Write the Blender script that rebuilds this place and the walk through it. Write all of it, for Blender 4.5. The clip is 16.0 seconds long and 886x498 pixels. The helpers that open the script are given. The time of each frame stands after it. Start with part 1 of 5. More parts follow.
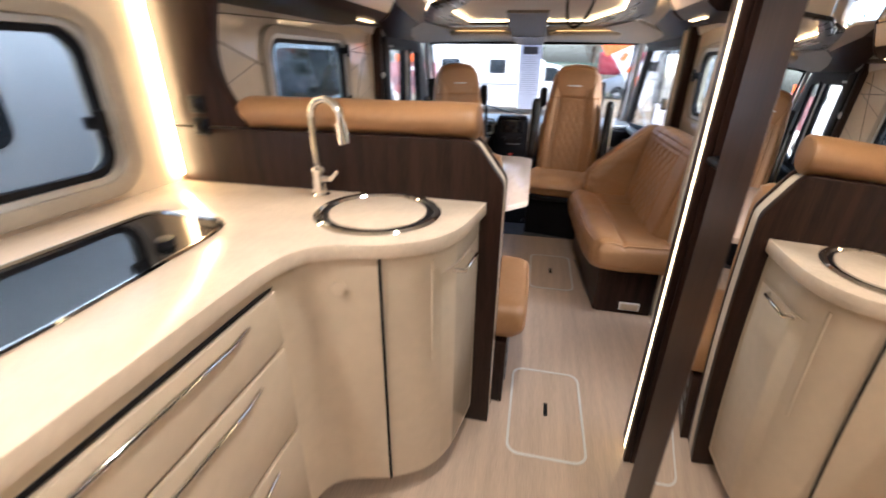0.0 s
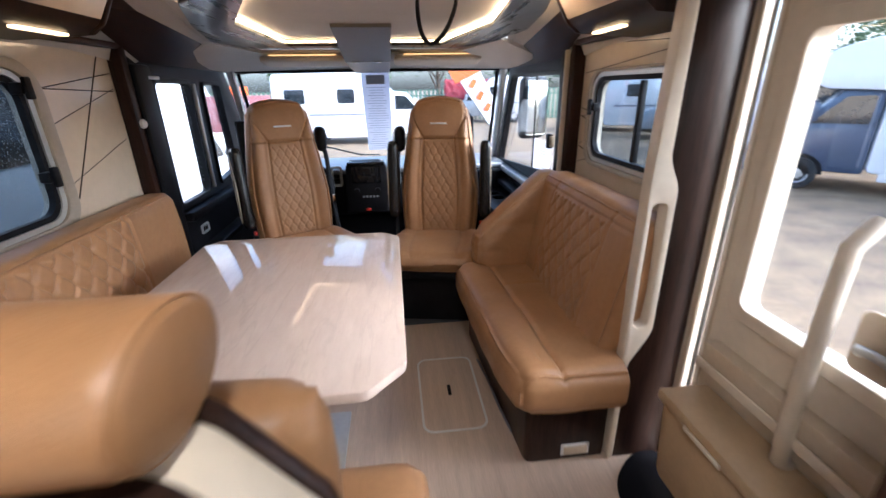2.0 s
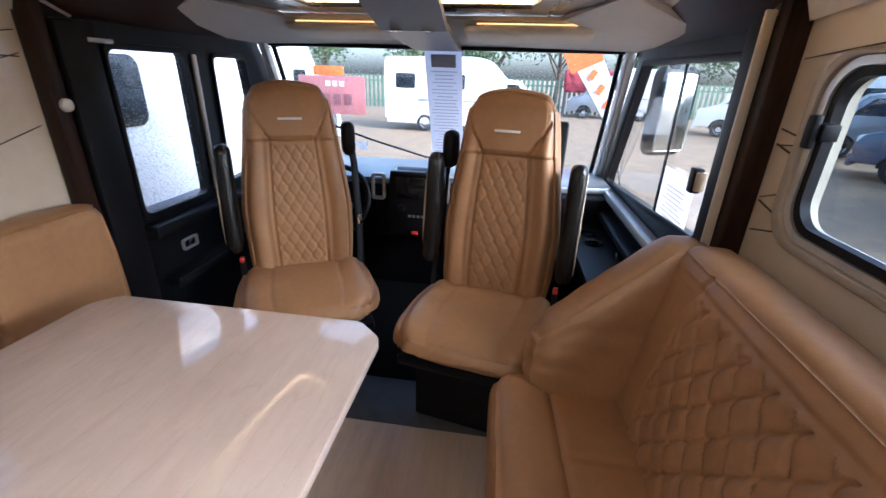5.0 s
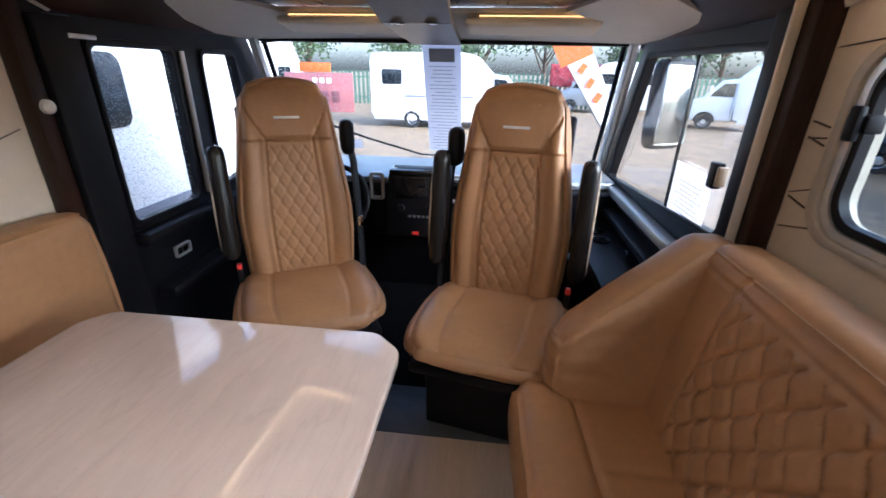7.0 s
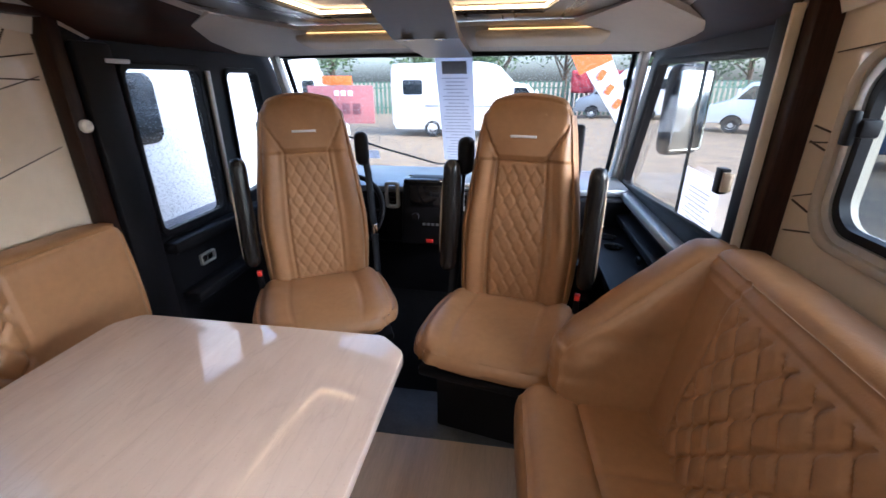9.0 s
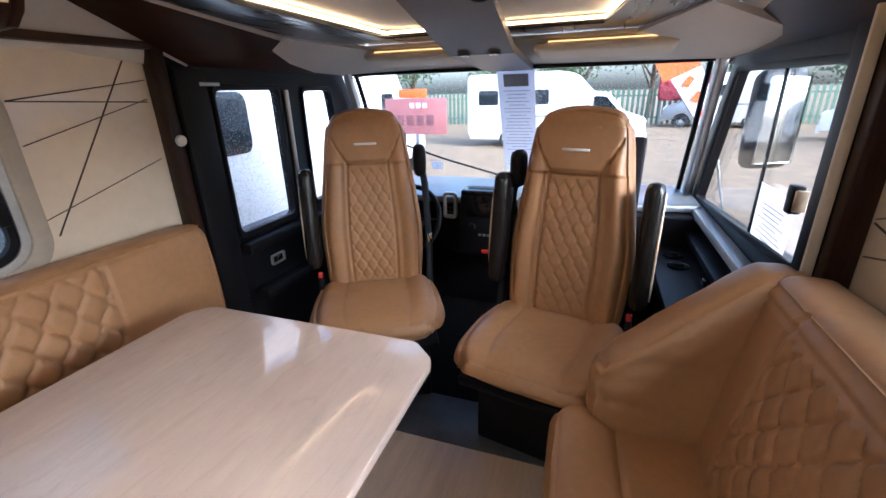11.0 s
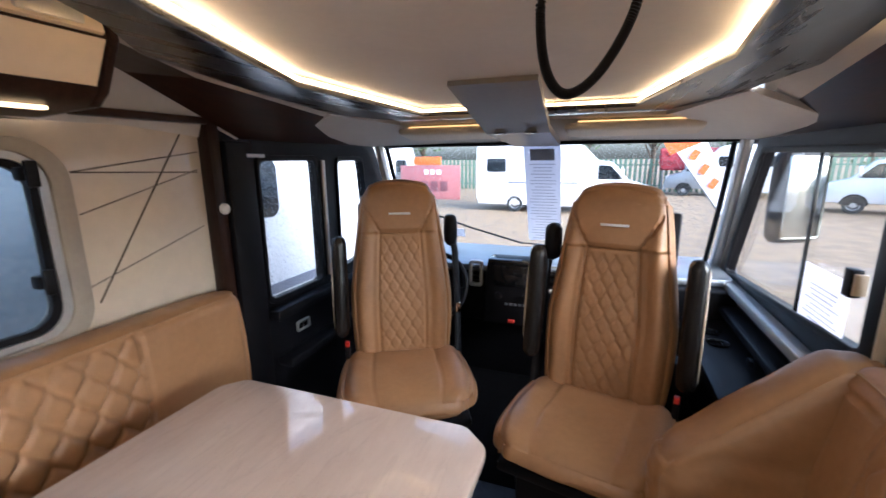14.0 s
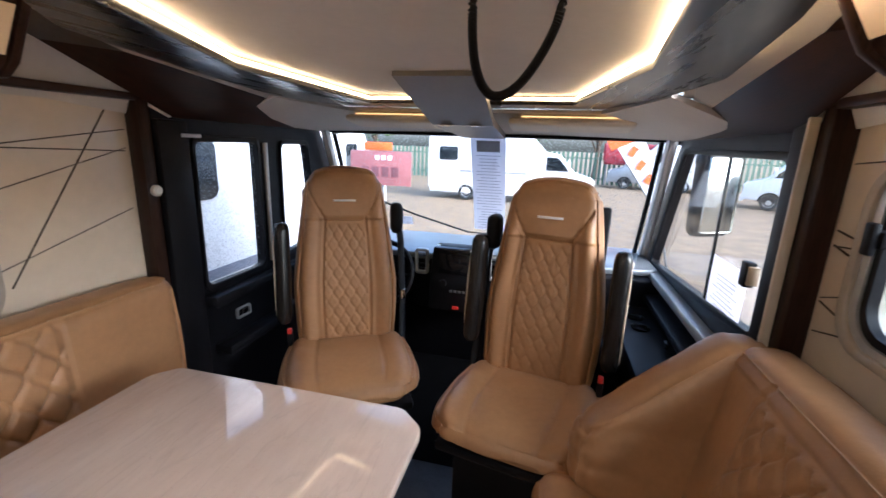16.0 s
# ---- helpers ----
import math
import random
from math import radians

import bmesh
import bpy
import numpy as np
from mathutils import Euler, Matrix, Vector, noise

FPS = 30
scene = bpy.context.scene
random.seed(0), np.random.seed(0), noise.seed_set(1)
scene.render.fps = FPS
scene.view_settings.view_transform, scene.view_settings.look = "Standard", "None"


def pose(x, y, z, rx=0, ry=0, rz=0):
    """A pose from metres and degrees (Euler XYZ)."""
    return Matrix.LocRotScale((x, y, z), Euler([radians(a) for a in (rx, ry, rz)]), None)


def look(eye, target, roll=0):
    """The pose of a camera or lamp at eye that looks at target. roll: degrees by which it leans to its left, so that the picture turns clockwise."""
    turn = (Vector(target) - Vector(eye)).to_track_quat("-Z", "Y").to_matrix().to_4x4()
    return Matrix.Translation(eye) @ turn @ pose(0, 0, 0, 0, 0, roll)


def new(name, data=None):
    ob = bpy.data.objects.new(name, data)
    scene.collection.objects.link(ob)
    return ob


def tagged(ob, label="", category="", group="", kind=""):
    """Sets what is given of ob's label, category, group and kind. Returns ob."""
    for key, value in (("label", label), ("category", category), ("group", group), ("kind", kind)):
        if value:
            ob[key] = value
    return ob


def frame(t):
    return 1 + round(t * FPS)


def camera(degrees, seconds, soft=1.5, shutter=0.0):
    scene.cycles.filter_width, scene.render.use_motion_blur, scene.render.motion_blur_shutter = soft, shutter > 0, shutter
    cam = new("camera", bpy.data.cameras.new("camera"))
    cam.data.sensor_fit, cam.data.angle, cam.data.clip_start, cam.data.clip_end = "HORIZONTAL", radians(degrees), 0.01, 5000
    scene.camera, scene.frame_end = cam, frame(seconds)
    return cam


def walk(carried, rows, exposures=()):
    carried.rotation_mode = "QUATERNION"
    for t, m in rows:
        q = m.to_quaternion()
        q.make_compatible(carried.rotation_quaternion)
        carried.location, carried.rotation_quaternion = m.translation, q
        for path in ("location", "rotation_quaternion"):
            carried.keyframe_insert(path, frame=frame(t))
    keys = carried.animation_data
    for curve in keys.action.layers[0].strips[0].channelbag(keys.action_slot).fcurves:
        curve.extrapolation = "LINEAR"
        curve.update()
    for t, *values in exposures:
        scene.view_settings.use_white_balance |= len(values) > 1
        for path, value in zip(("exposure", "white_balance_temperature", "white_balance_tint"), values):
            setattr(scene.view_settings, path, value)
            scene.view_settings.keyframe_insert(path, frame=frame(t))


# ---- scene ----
cam = camera(92.9, 16.0, shutter=0.5)
PATH = [
    (0, (0.131, 0.78, 1.312), (-0.242, 2.565, 0.492), 0.7),
    (0.5, (0.063, 1.069, 1.338), (-0.005, 2.91, 0.56), -2.9),
    (1, (0.063, 1.348, 1.353), (0.093, 3.197, 0.593), -3.0),
    (1.5, (0.057, 1.601, 1.342), (0.358, 3.432, 0.596), -1.8),
    (2, (0.129, 1.84, 1.334), (0.335, 3.697, 0.619), -1.0),
    (2.5, (0.241, 2.038, 1.368), (0.253, 3.914, 0.673), 0.5),
    (3, (0.194, 2.267, 1.362), (0.064, 4.139, 0.671), -2.2),
    (3.5, (0.25, 2.436, 1.371), (-0.233, 4.25, 0.682), -0.7),
    (4, (0.351, 2.583, 1.348), (-0.167, 4.363, 0.597), 2.8),
    (4.5, (0.408, 2.726, 1.334), (0.045, 4.538, 0.571), 2.2),
    (6.8, (0.321, 2.83, 1.324), (0.183, 4.673, 0.559), 1.7),
    (7, (0.314, 2.834, 1.323), (0.12, 4.666, 0.544), 1.2),
    (7.5, (0.296, 2.826, 1.316), (0.033, 4.647, 0.531), -1.1),
    (8, (0.303, 2.82, 1.317), (0.126, 4.654, 0.539), 0.9),
    (8.5, (0.331, 2.815, 1.324), (0.155, 4.661, 0.573), -0.6),
    (9, (0.367, 2.799, 1.335), (0.067, 4.631, 0.591), -0.3),
    (9.2, (0.373, 2.788, 1.338), (0.03, 4.612, 0.593), -1.1),
    (11.3, (0.472, 2.807, 1.354), (-0.173, 4.576, 0.68), -1.3),
    (11.5, (0.445, 2.818, 1.367), (-0.187, 4.615, 0.76), -1.5),
    (12, (0.36, 2.784, 1.367), (-0.436, 4.522, 0.78), -0.3),
    (12.5, (0.333, 2.768, 1.395), (-0.404, 4.589, 1.018), 2.9),
    (13, (0.329, 2.763, 1.382), (-0.392, 4.588, 0.994), 4.2),
    (13.5, (0.333, 2.768, 1.387), (-0.48, 4.569, 1.079), -3.8),
    (14, (0.339, 2.784, 1.386), (-0.335, 4.619, 0.964), -0.5),
    (14.5, (0.343, 2.786, 1.389), (-0.229, 4.65, 0.947), 0.4),
    (15, (0.35, 2.77, 1.397), (-0.199, 4.636, 0.929), 0.4),
    (15.5, (0.359, 2.763, 1.398), (-0.185, 4.631, 0.936), 0.6),
    (16, (0.379, 2.761, 1.401), (-0.071, 4.65, 0.921), 2.0),
]
walk(cam, [(t, look(eye, target, roll)) for t, eye, target, roll in PATH],
     exposures=[(0.0, 2.7, 5450, 10), (0.6, 2.45, 5500, 10), (1.2, 2.65, 5250, 10), (3.0, 2.55, 5100, 10), (13.0, 2.6, 5200, 10), (16.0, 2.5, 5250, 10)])

# ---- world, sun, exposure ----
world = bpy.data.worlds.new("sky")
scene.world = world
world.use_nodes = True
wn = world.node_tree
sky = wn.nodes.new("ShaderNodeTexSky")
sky.sky_type, sky.sun_disc = "NISHITA", False
sky.sun_elevation, sky.sun_rotation = radians(27.5), radians(112)
sky.air_density, sky.dust_density = 1.0, 4.0
soft_sky = wn.nodes.new("ShaderNodeHueSaturation")
soft_sky.inputs["Saturation"].default_value = 0.75
wn.links.new(sky.outputs[0], soft_sky.inputs["Color"])
wn.links.new(soft_sky.outputs[0], wn.nodes["Background"].inputs[0])
wn.nodes["Background"].inputs[1].default_value = 0.15
sun = new("sun", bpy.data.lights.new("sun", "SUN"))
sun.data.energy, sun.data.angle, sun.data.color = 0.6, radians(50), (1.0, 0.97, 0.94)
sun.matrix_world = look((5, -2, 2.8), (0, 0, 0))


# ---- materials ----
def mat(name, base, rough=0.5, metal=0.0, vary=0.12, scale=8.0, bump=0.0, bscale=60.0, stretch=(1, 1, 1), dark=None, spec=0.5, coat=0.0, wrinkle=0.0):
    """A procedural surface: base colour varied at two scales, with relief."""
    m = bpy.data.materials.new(name)
    m.use_nodes = True
    nt = m.node_tree
    p = nt.nodes["Principled BSDF"]
    co = nt.nodes.new("ShaderNodeTexCoord")
    mp = nt.nodes.new("ShaderNodeMapping")
    mp.inputs["Scale"].default_value = stretch
    nt.links.new(co.outputs["Object"], mp.inputs[0])
    n1, n2 = nt.nodes.new("ShaderNodeTexNoise"), nt.nodes.new("ShaderNodeTexNoise")
    n1.inputs["Scale"].default_value, n2.inputs["Scale"].default_value = scale, scale * 9
    n1.inputs["Detail"].default_value, n2.inputs["Detail"].default_value = 5, 3
    for n in (n1, n2):
        nt.links.new(mp.outputs[0], n.inputs["Vector"])
    mix = nt.nodes.new("ShaderNodeMath")
    mix.operation = "MULTIPLY_ADD"
    mix.inputs[1].default_value = 0.4
    nt.links.new(n2.outputs[0], mix.inputs[0])
    sc = nt.nodes.new("ShaderNodeMath")
    sc.operation = "MULTIPLY"
    sc.inputs[1].default_value = 0.6
    nt.links.new(n1.outputs[0], sc.inputs[0])
    nt.links.new(sc.outputs[0], mix.inputs[2])
    ramp = nt.nodes.new("ShaderNodeValToRGB")
    d = dark or tuple(c * (1 - 2 * vary) for c in base)
    l = tuple(min(1, c * (1 + vary)) for c in base)
    ramp.color_ramp.elements[0].position, ramp.color_ramp.elements[1].position = 0.32, 0.68
    ramp.color_ramp.elements[0].color, ramp.color_ramp.elements[1].color = (*d, 1), (*l, 1)
    nt.links.new(mix.outputs[0], ramp.inputs[0])
    nt.links.new(ramp.outputs[0], p.inputs["Base Color"])
    rr = nt.nodes.new("ShaderNodeMapRange")
    rr.inputs["To Min"].default_value, rr.inputs["To Max"].default_value = max(0.02, rough * 0.85), min(1, rough * 1.15)
    nt.links.new(n1.outputs[0], rr.inputs["Value"])
    nt.links.new(rr.outputs[0], p.inputs["Roughness"])
    p.inputs["Metallic"].default_value, p.inputs["Specular IOR Level"].default_value = metal, spec
    p.inputs["Coat Weight"].default_value, p.inputs["Coat Roughness"].default_value = coat, 0.04
    if bump:
        nb = nt.nodes.new("ShaderNodeTexNoise")
        nb.inputs["Scale"].default_value, nb.inputs["Detail"].default_value = bscale, 4
        nt.links.new(mp.outputs[0], nb.inputs["Vector"])
        b = nt.nodes.new("ShaderNodeBump")
        b.inputs["Strength"].default_value, b.inputs["Distance"].default_value = bump, 0.004
        nt.links.new(nb.outputs[0], b.inputs["Height"])
        nt.links.new(b.outputs[0], p.inputs["Normal"])
        if wrinkle:
            nw, bw = nt.nodes.new("ShaderNodeTexNoise"), nt.nodes.new("ShaderNodeBump")
            nw.inputs["Scale"].default_value, nw.inputs["Detail"].default_value, nw.inputs["Distortion"].default_value = 11, 3, 1.6
            nt.links.new(mp.outputs[0], nw.inputs["Vector"])
            bw.inputs["Strength"].default_value, bw.inputs["Distance"].default_value = wrinkle, 0.02
            nt.links.new(nw.outputs[0], bw.inputs["Height"])
            nt.links.new(b.outputs[0], bw.inputs["Normal"])
            nt.links.new(bw.outputs[0], p.inputs["Normal"])
    return m


def glow(name, colour, strength):
    m = bpy.data.materials.new(name)
    m.use_nodes = True
    p = m.node_tree.nodes["Principled BSDF"]
    p.inputs["Base Color"].default_value = (0.8, 0.75, 0.65, 1)
    p.inputs["Emission Color"].default_value, p.inputs["Emission Strength"].default_value = (*colour, 1), strength
    return m


def pane_mat(name, tint, drops=0.0):
    """Thin window glass: clear, glossy by Fresnel, with rain drops as relief."""
    m = bpy.data.materials.new(name)
    m.use_nodes = True
    nt = m.node_tree
    nt.nodes.remove(nt.nodes["Principled BSDF"])
    tr, gl, mx, fr = (nt.nodes.new("ShaderNode" + k) for k in ("BsdfTransparent", "BsdfGlossy", "MixShader", "LayerWeight"))
    pw, ad = nt.nodes.new("ShaderNodeMath"), nt.nodes.new("ShaderNodeMath")
    pw.operation, ad.operation = "POWER", "MULTIPLY_ADD"
    pw.inputs[1].default_value, ad.inputs[1].default_value, ad.inputs[2].default_value = 4.0, 0.5, 0.025
    nt.links.new(fr.outputs["Facing"], pw.inputs[0])
    nt.links.new(pw.outputs[0], ad.inputs[0])
    tr.inputs[0].default_value = (*tint, 1)
    gl.inputs["Roughness"].default_value = 0.02
    fr.inputs["Blend"].default_value = 0.5
    nt.links.new(ad.outputs[0], mx.inputs[0])
    nt.links.new(tr.outputs[0], mx.inputs[1])
    nt.links.new(gl.outputs[0], mx.inputs[2])
    out = mx
    if drops:
        co, vo, ramp, df, m2 = (nt.nodes.new("ShaderNode" + k) for k in ("TexCoord", "TexVoronoi", "ValToRGB", "BsdfDiffuse", "MixShader"))
        vo.inputs["Scale"].default_value, vo.inputs["Randomness"].default_value = 90, 1
        nt.links.new(co.outputs["Object"], vo.inputs["Vector"])
        ramp.color_ramp.elements[0].position, ramp.color_ramp.elements[1].position = 0.16, 0.3
        ramp.color_ramp.elements[0].color, ramp.color_ramp.elements[1].color = (drops, drops, drops, 1), (0, 0, 0, 1)
        df.inputs[0].default_value = (0.55, 0.6, 0.65, 1)
        nt.links.new(vo.outputs["Distance"], ramp.inputs[0])
        nt.links.new(ramp.outputs[0], m2.inputs[0])
        nt.links.new(mx.outputs[0], m2.inputs[1])
        nt.links.new(df.outputs[0], m2.inputs[2])
        out = m2
    nt.links.new(out.outputs[0], nt.nodes["Material Output"].inputs[0])
    return m


SHEET = bpy.data.materials.new("thin_paper")
SHEET.use_nodes = True
_n = SHEET.node_tree
_d, _t, _m = (_n.nodes.new("ShaderNode" + k) for k in ("BsdfDiffuse", "BsdfTranslucent", "MixShader"))
_d.inputs[0].default_value, _t.inputs[0].default_value, _m.inputs[0].default_value = (0.78, 0.78, 0.82, 1), (0.78, 0.78, 0.84, 1), 0.55
_n.links.new(_d.outputs[0], _m.inputs[1])
_n.links.new(_t.outputs[0], _m.inputs[2])
_n.links.new(_m.outputs[0], _n.nodes["Material Output"].inputs[0])
LEATHER = mat("leather", (0.35, 0.184, 0.080), 0.42, vary=0.07, scale=5, bump=0.16, bscale=260, wrinkle=0.06)
WOOD = mat("dark_wood", (0.027, 0.0125, 0.0085), 0.36, vary=0.5, scale=5, stretch=(6, 6, 0.35), dark=(0.006, 0.003, 0.0025), bump=0.03, bscale=30, spec=0.2)
WOOD_H = mat("dark_wood_long", (0.036, 0.015, 0.009), 0.36, vary=0.3, scale=5, stretch=(6, 0.35, 6), dark=(0.016, 0.008, 0.006), bump=0.04, bscale=30, spec=0.25)
GLOSSWOOD = mat("dark_gloss", (0.012, 0.009, 0.008), 0.28, vary=0.25, scale=4, stretch=(5, 0.4, 5))
CREAM = mat("cream_lacquer", (0.72, 0.60, 0.46), 0.16, vary=0.04, scale=3, coat=0.3)
WALLCREAM = mat("cream_wall", (0.68, 0.58, 0.46), 0.10, vary=0.04, scale=3, bump=0.015, bscale=6, coat=0.3)
DOORCREAM = mat("door_cream", (0.66, 0.57, 0.45), 0.4, vary=0.05, scale=4, bump=0.05, bscale=120)
CEIL = mat("ceiling_cloth", (0.62, 0.58, 0.54), 0.85, vary=0.03, scale=5, bump=0.12, bscale=300)
STONE = mat("table_stone", (0.66, 0.54, 0.465), 0.06, vary=0.03, scale=2.4, stretch=(2.2, 0.5, 1), dark=(0.57, 0.45, 0.38))


def veined(m, vein, speck):
    """Adds long drifting veins and small specks to a stone surface."""
    nt = m.node_tree
    p = nt.nodes["Principled BSDF"]
    base = p.inputs["Base Color"].links[0].from_socket
    co = nt.nodes.new("ShaderNodeTexCoord")
    mp = nt.nodes.new("ShaderNodeMapping")
    mp.inputs["Rotation"].default_value = (0, 0, radians(-32))
    mp.inputs["Scale"].default_value = (6.5, 0.9, 1)
    nt.links.new(co.outputs["Object"], mp.inputs[0])
    for vec, sc, det, a, b, col in ((mp.outputs[0], 1.6, 6, 0.485, 0.50, vein), (co.outputs["Object"], 150, 2, 0.655, 0.70, speck)):
        n = nt.nodes.new("ShaderNodeTexNoise")
        n.inputs["Scale"].default_value, n.inputs["Detail"].default_value, n.inputs["Distortion"].default_value = sc, det, 0.3
        nt.links.new(vec, n.inputs["Vector"])
        r = nt.nodes.new("ShaderNodeValToRGB")
        el = r.color_ramp.elements
        el[0].position, el[0].color = a, (0, 0, 0, 1)
        el[1].position, el[1].color = b, (1, 1, 1, 1)
        if col is vein:
            e = el.new(2 * b - a)
            e.color = (0, 0, 0, 1)
        nt.links.new(n.outputs[0], r.inputs[0])
        sc2 = nt.nodes.new("ShaderNodeMath")
        sc2.operation = "MULTIPLY"
        sc2.inputs[1].default_value = 0.22
        nt.links.new(r.outputs[0], sc2.inputs[0])
        mx = nt.nodes.new("ShaderNodeMixRGB")
        mx.inputs[2].default_value = (*col, 1)
        nt.links.new(sc2.outputs[0], mx.inputs[0])
        nt.links.new(base, mx.inputs[1])
        base = mx.outputs[0]
    nt.links.new(base, p.inputs["Base Color"])


veined(STONE, (0.42, 0.33, 0.28), (0.45, 0.33, 0.26))
COUNTER = mat("worktop", (0.76, 0.63, 0.5), 0.2, vary=0.06, scale=9)
FLOOR = mat("floor_vinyl", (0.6, 0.46, 0.35), 0.35, vary=0.10, scale=4, stretch=(7, 0.5, 1), bump=0.05, bscale=40)
BLACK = mat("black_plastic", (0.007, 0.007, 0.009), 0.45, vary=0.2, scale=8, bump=0.1, bscale=350, spec=0.16)
BLACKGLOSS = mat("black_gloss", (0.008, 0.008, 0.009), 0.05, vary=0.1, scale=4)
DARKGLASS = mat("fridge_glass", (0.012, 0.009, 0.008), 0.04, vary=0.1, scale=4, spec=1.0)
BLACKLEATHER = mat("black_leather", (0.010, 0.009, 0.009), 0.25, vary=0.15, scale=8, bump=0.1, bscale=240, spec=0.4)
CARPET = mat("black_mat", (0.006, 0.006, 0.007), 0.95, vary=0.3, scale=30, bump=0.5, bscale=500, spec=0.08)
SILL = mat("sill_plate", (0.09, 0.10, 0.115), 0.5, 0.3, vary=0.15, scale=12)
STEEL = mat("grey_metal", (0.3, 0.32, 0.34), 0.4, 0.8, vary=0.12, scale=12)
SILVER = mat("silver_paint", (0.55, 0.55, 0.54), 0.35, 0.6, vary=0.06, scale=8)
CHROME = mat("chrome", (0.78, 0.77, 0.75), 0.06, 1.0, vary=0.03, scale=6)
MIRROR = mat("mirror_glass", (0.86, 0.83, 0.78), 0.02, 1.0, vary=0.01, scale=2)
WINGGLASS = mat("wing_mirror_glass", (0.30, 0.31, 0.30), 0.12, 1.0, vary=0.15, scale=6)
BEIGE = mat("beige_trim", (0.5, 0.41, 0.3), 0.45, vary=0.06, scale=8, bump=0.08, bscale=200)
GREYFRAME = mat("window_frame", (0.36, 0.31, 0.25), 0.4, vary=0.06, scale=8)
WHITE = mat("white_plastic", (0.75, 0.74, 0.72), 0.4, vary=0.03, scale=6)
PAPER = mat("paper", (0.74, 0.74, 0.78), 0.8, vary=0.03, scale=5)
PRINT = mat("pale_print", (0.42, 0.42, 0.48), 0.8, vary=0.1)
INK = mat("grey_ink", (0.22, 0.23, 0.28), 0.8, vary=0.1)
BROWNLINE = mat("brown_inlay", (0.05, 0.03, 0.02), 0.3, vary=0.2)
RED = mat("red_plastic", (0.6, 0.03, 0.02), 0.4, vary=0.05)
PANE = pane_mat("window_glass", (0.95, 0.96, 0.96))
SMOKED = pane_mat("smoked_acrylic", (0.60, 0.65, 0.68))
WETSMOKED = pane_mat("rainy_acrylic", (0.50, 0.56, 0.60), 0.35)
TAN = mat("tan_plastic", (0.40, 0.28, 0.16), 0.45, vary=0.06, scale=8, bump=0.08, bscale=200)
SLOT = glow("cupboard_light", (1.0, 0.62, 0.27), 1.0)
CONSOLE = mat("console_silver", (0.22, 0.20, 0.18), 0.4, 0.25, vary=0.05, scale=6)
AMBER = glow("visor_edge_glow", (1.0, 0.5, 0.15), 0.35)
WETPANE = pane_mat("rainy_glass", (0.93, 0.95, 0.96), 0.55)
LED = glow("led_strip", (1.0, 0.62, 0.27), 5.0)
LEDK = glow("led_kitchen_strip", (1.0, 0.66, 0.30), 7.5)
LEDR = glow("led_ring_strip", (1.0, 0.64, 0.30), 3.2)
LEDS = glow("led_side_strip", (1.0, 0.62, 0.27), 5.0)
VISOR = mat("visor_cloth", (0.66, 0.57, 0.46), 0.7, vary=0.04, scale=6, bump=0.1, bscale=250)
LEDP = glow("led_post_strip", (1.0, 0.72, 0.34), 1.1)
LAMP = glow("ceiling_lamp_glow", (1.0, 0.85, 0.66), 74.0)


# ---- builders ----
SHIFT = {}


def mk(name, bm, material, parent=None, smooth=True, angle=35):
    """An object from a bmesh, coordinates in the world or, for posed things, in the parent's own space."""
    if parent is not None and parent in SHIFT:
        bmesh.ops.translate(bm, vec=-SHIFT[parent], verts=bm.verts)
    bmesh.ops.recalc_face_normals(bm, faces=bm.faces)
    me = bpy.data.meshes.new(name)
    if smooth:
        for f in bm.faces:
            f.smooth = True
        for e in bm.edges:
            if len(e.link_faces) == 2 and e.calc_face_angle(0) > radians(angle):
                e.smooth = False
    bm.to_mesh(me)
    bm.free()
    me.materials.append(material)
    ob = new(name, me)
    if parent is not None:
        ob.parent = parent
    return ob


def thing(name, base, label, category, group=""):
    """An Empty at the thing's base; its parts are given in world coordinates."""
    e = new(name)
    e.empty_display_size = 0.05
    e.location = base
    SHIFT[e] = Vector(base)
    return tagged(e, label, category, group)


def bevelled(bm, r, seg=2):
    if r:
        bmesh.ops.bevel(bm, geom=[e for e in bm.edges if len(e.link_faces) == 2 and e.calc_face_angle(0) > 0.5], offset=r, segments=seg, affect="EDGES", profile=0.5)


def box(name, x0, x1, y0, y1, z0, z1, material, parent=None, r=0.004, seg=2, m=None):
    bm = bmesh.new()
    bmesh.ops.create_cube(bm, size=1)
    for v in bm.verts:
        v.co = Vector(((x0 + x1) / 2 + v.co.x * (x1 - x0), (y0 + y1) / 2 + v.co.y * (y1 - y0), (z0 + z1) / 2 + v.co.z * (z1 - z0)))
    bevelled(bm, r, seg)
    if m is not None:
        bm.transform(m)
    return mk(name, bm, material, parent)


AX = {"xy": lambda a, b, c: (a, b, c), "xz": lambda a, b, c: (a, c, b), "yz": lambda a, b, c: (c, a, b)}


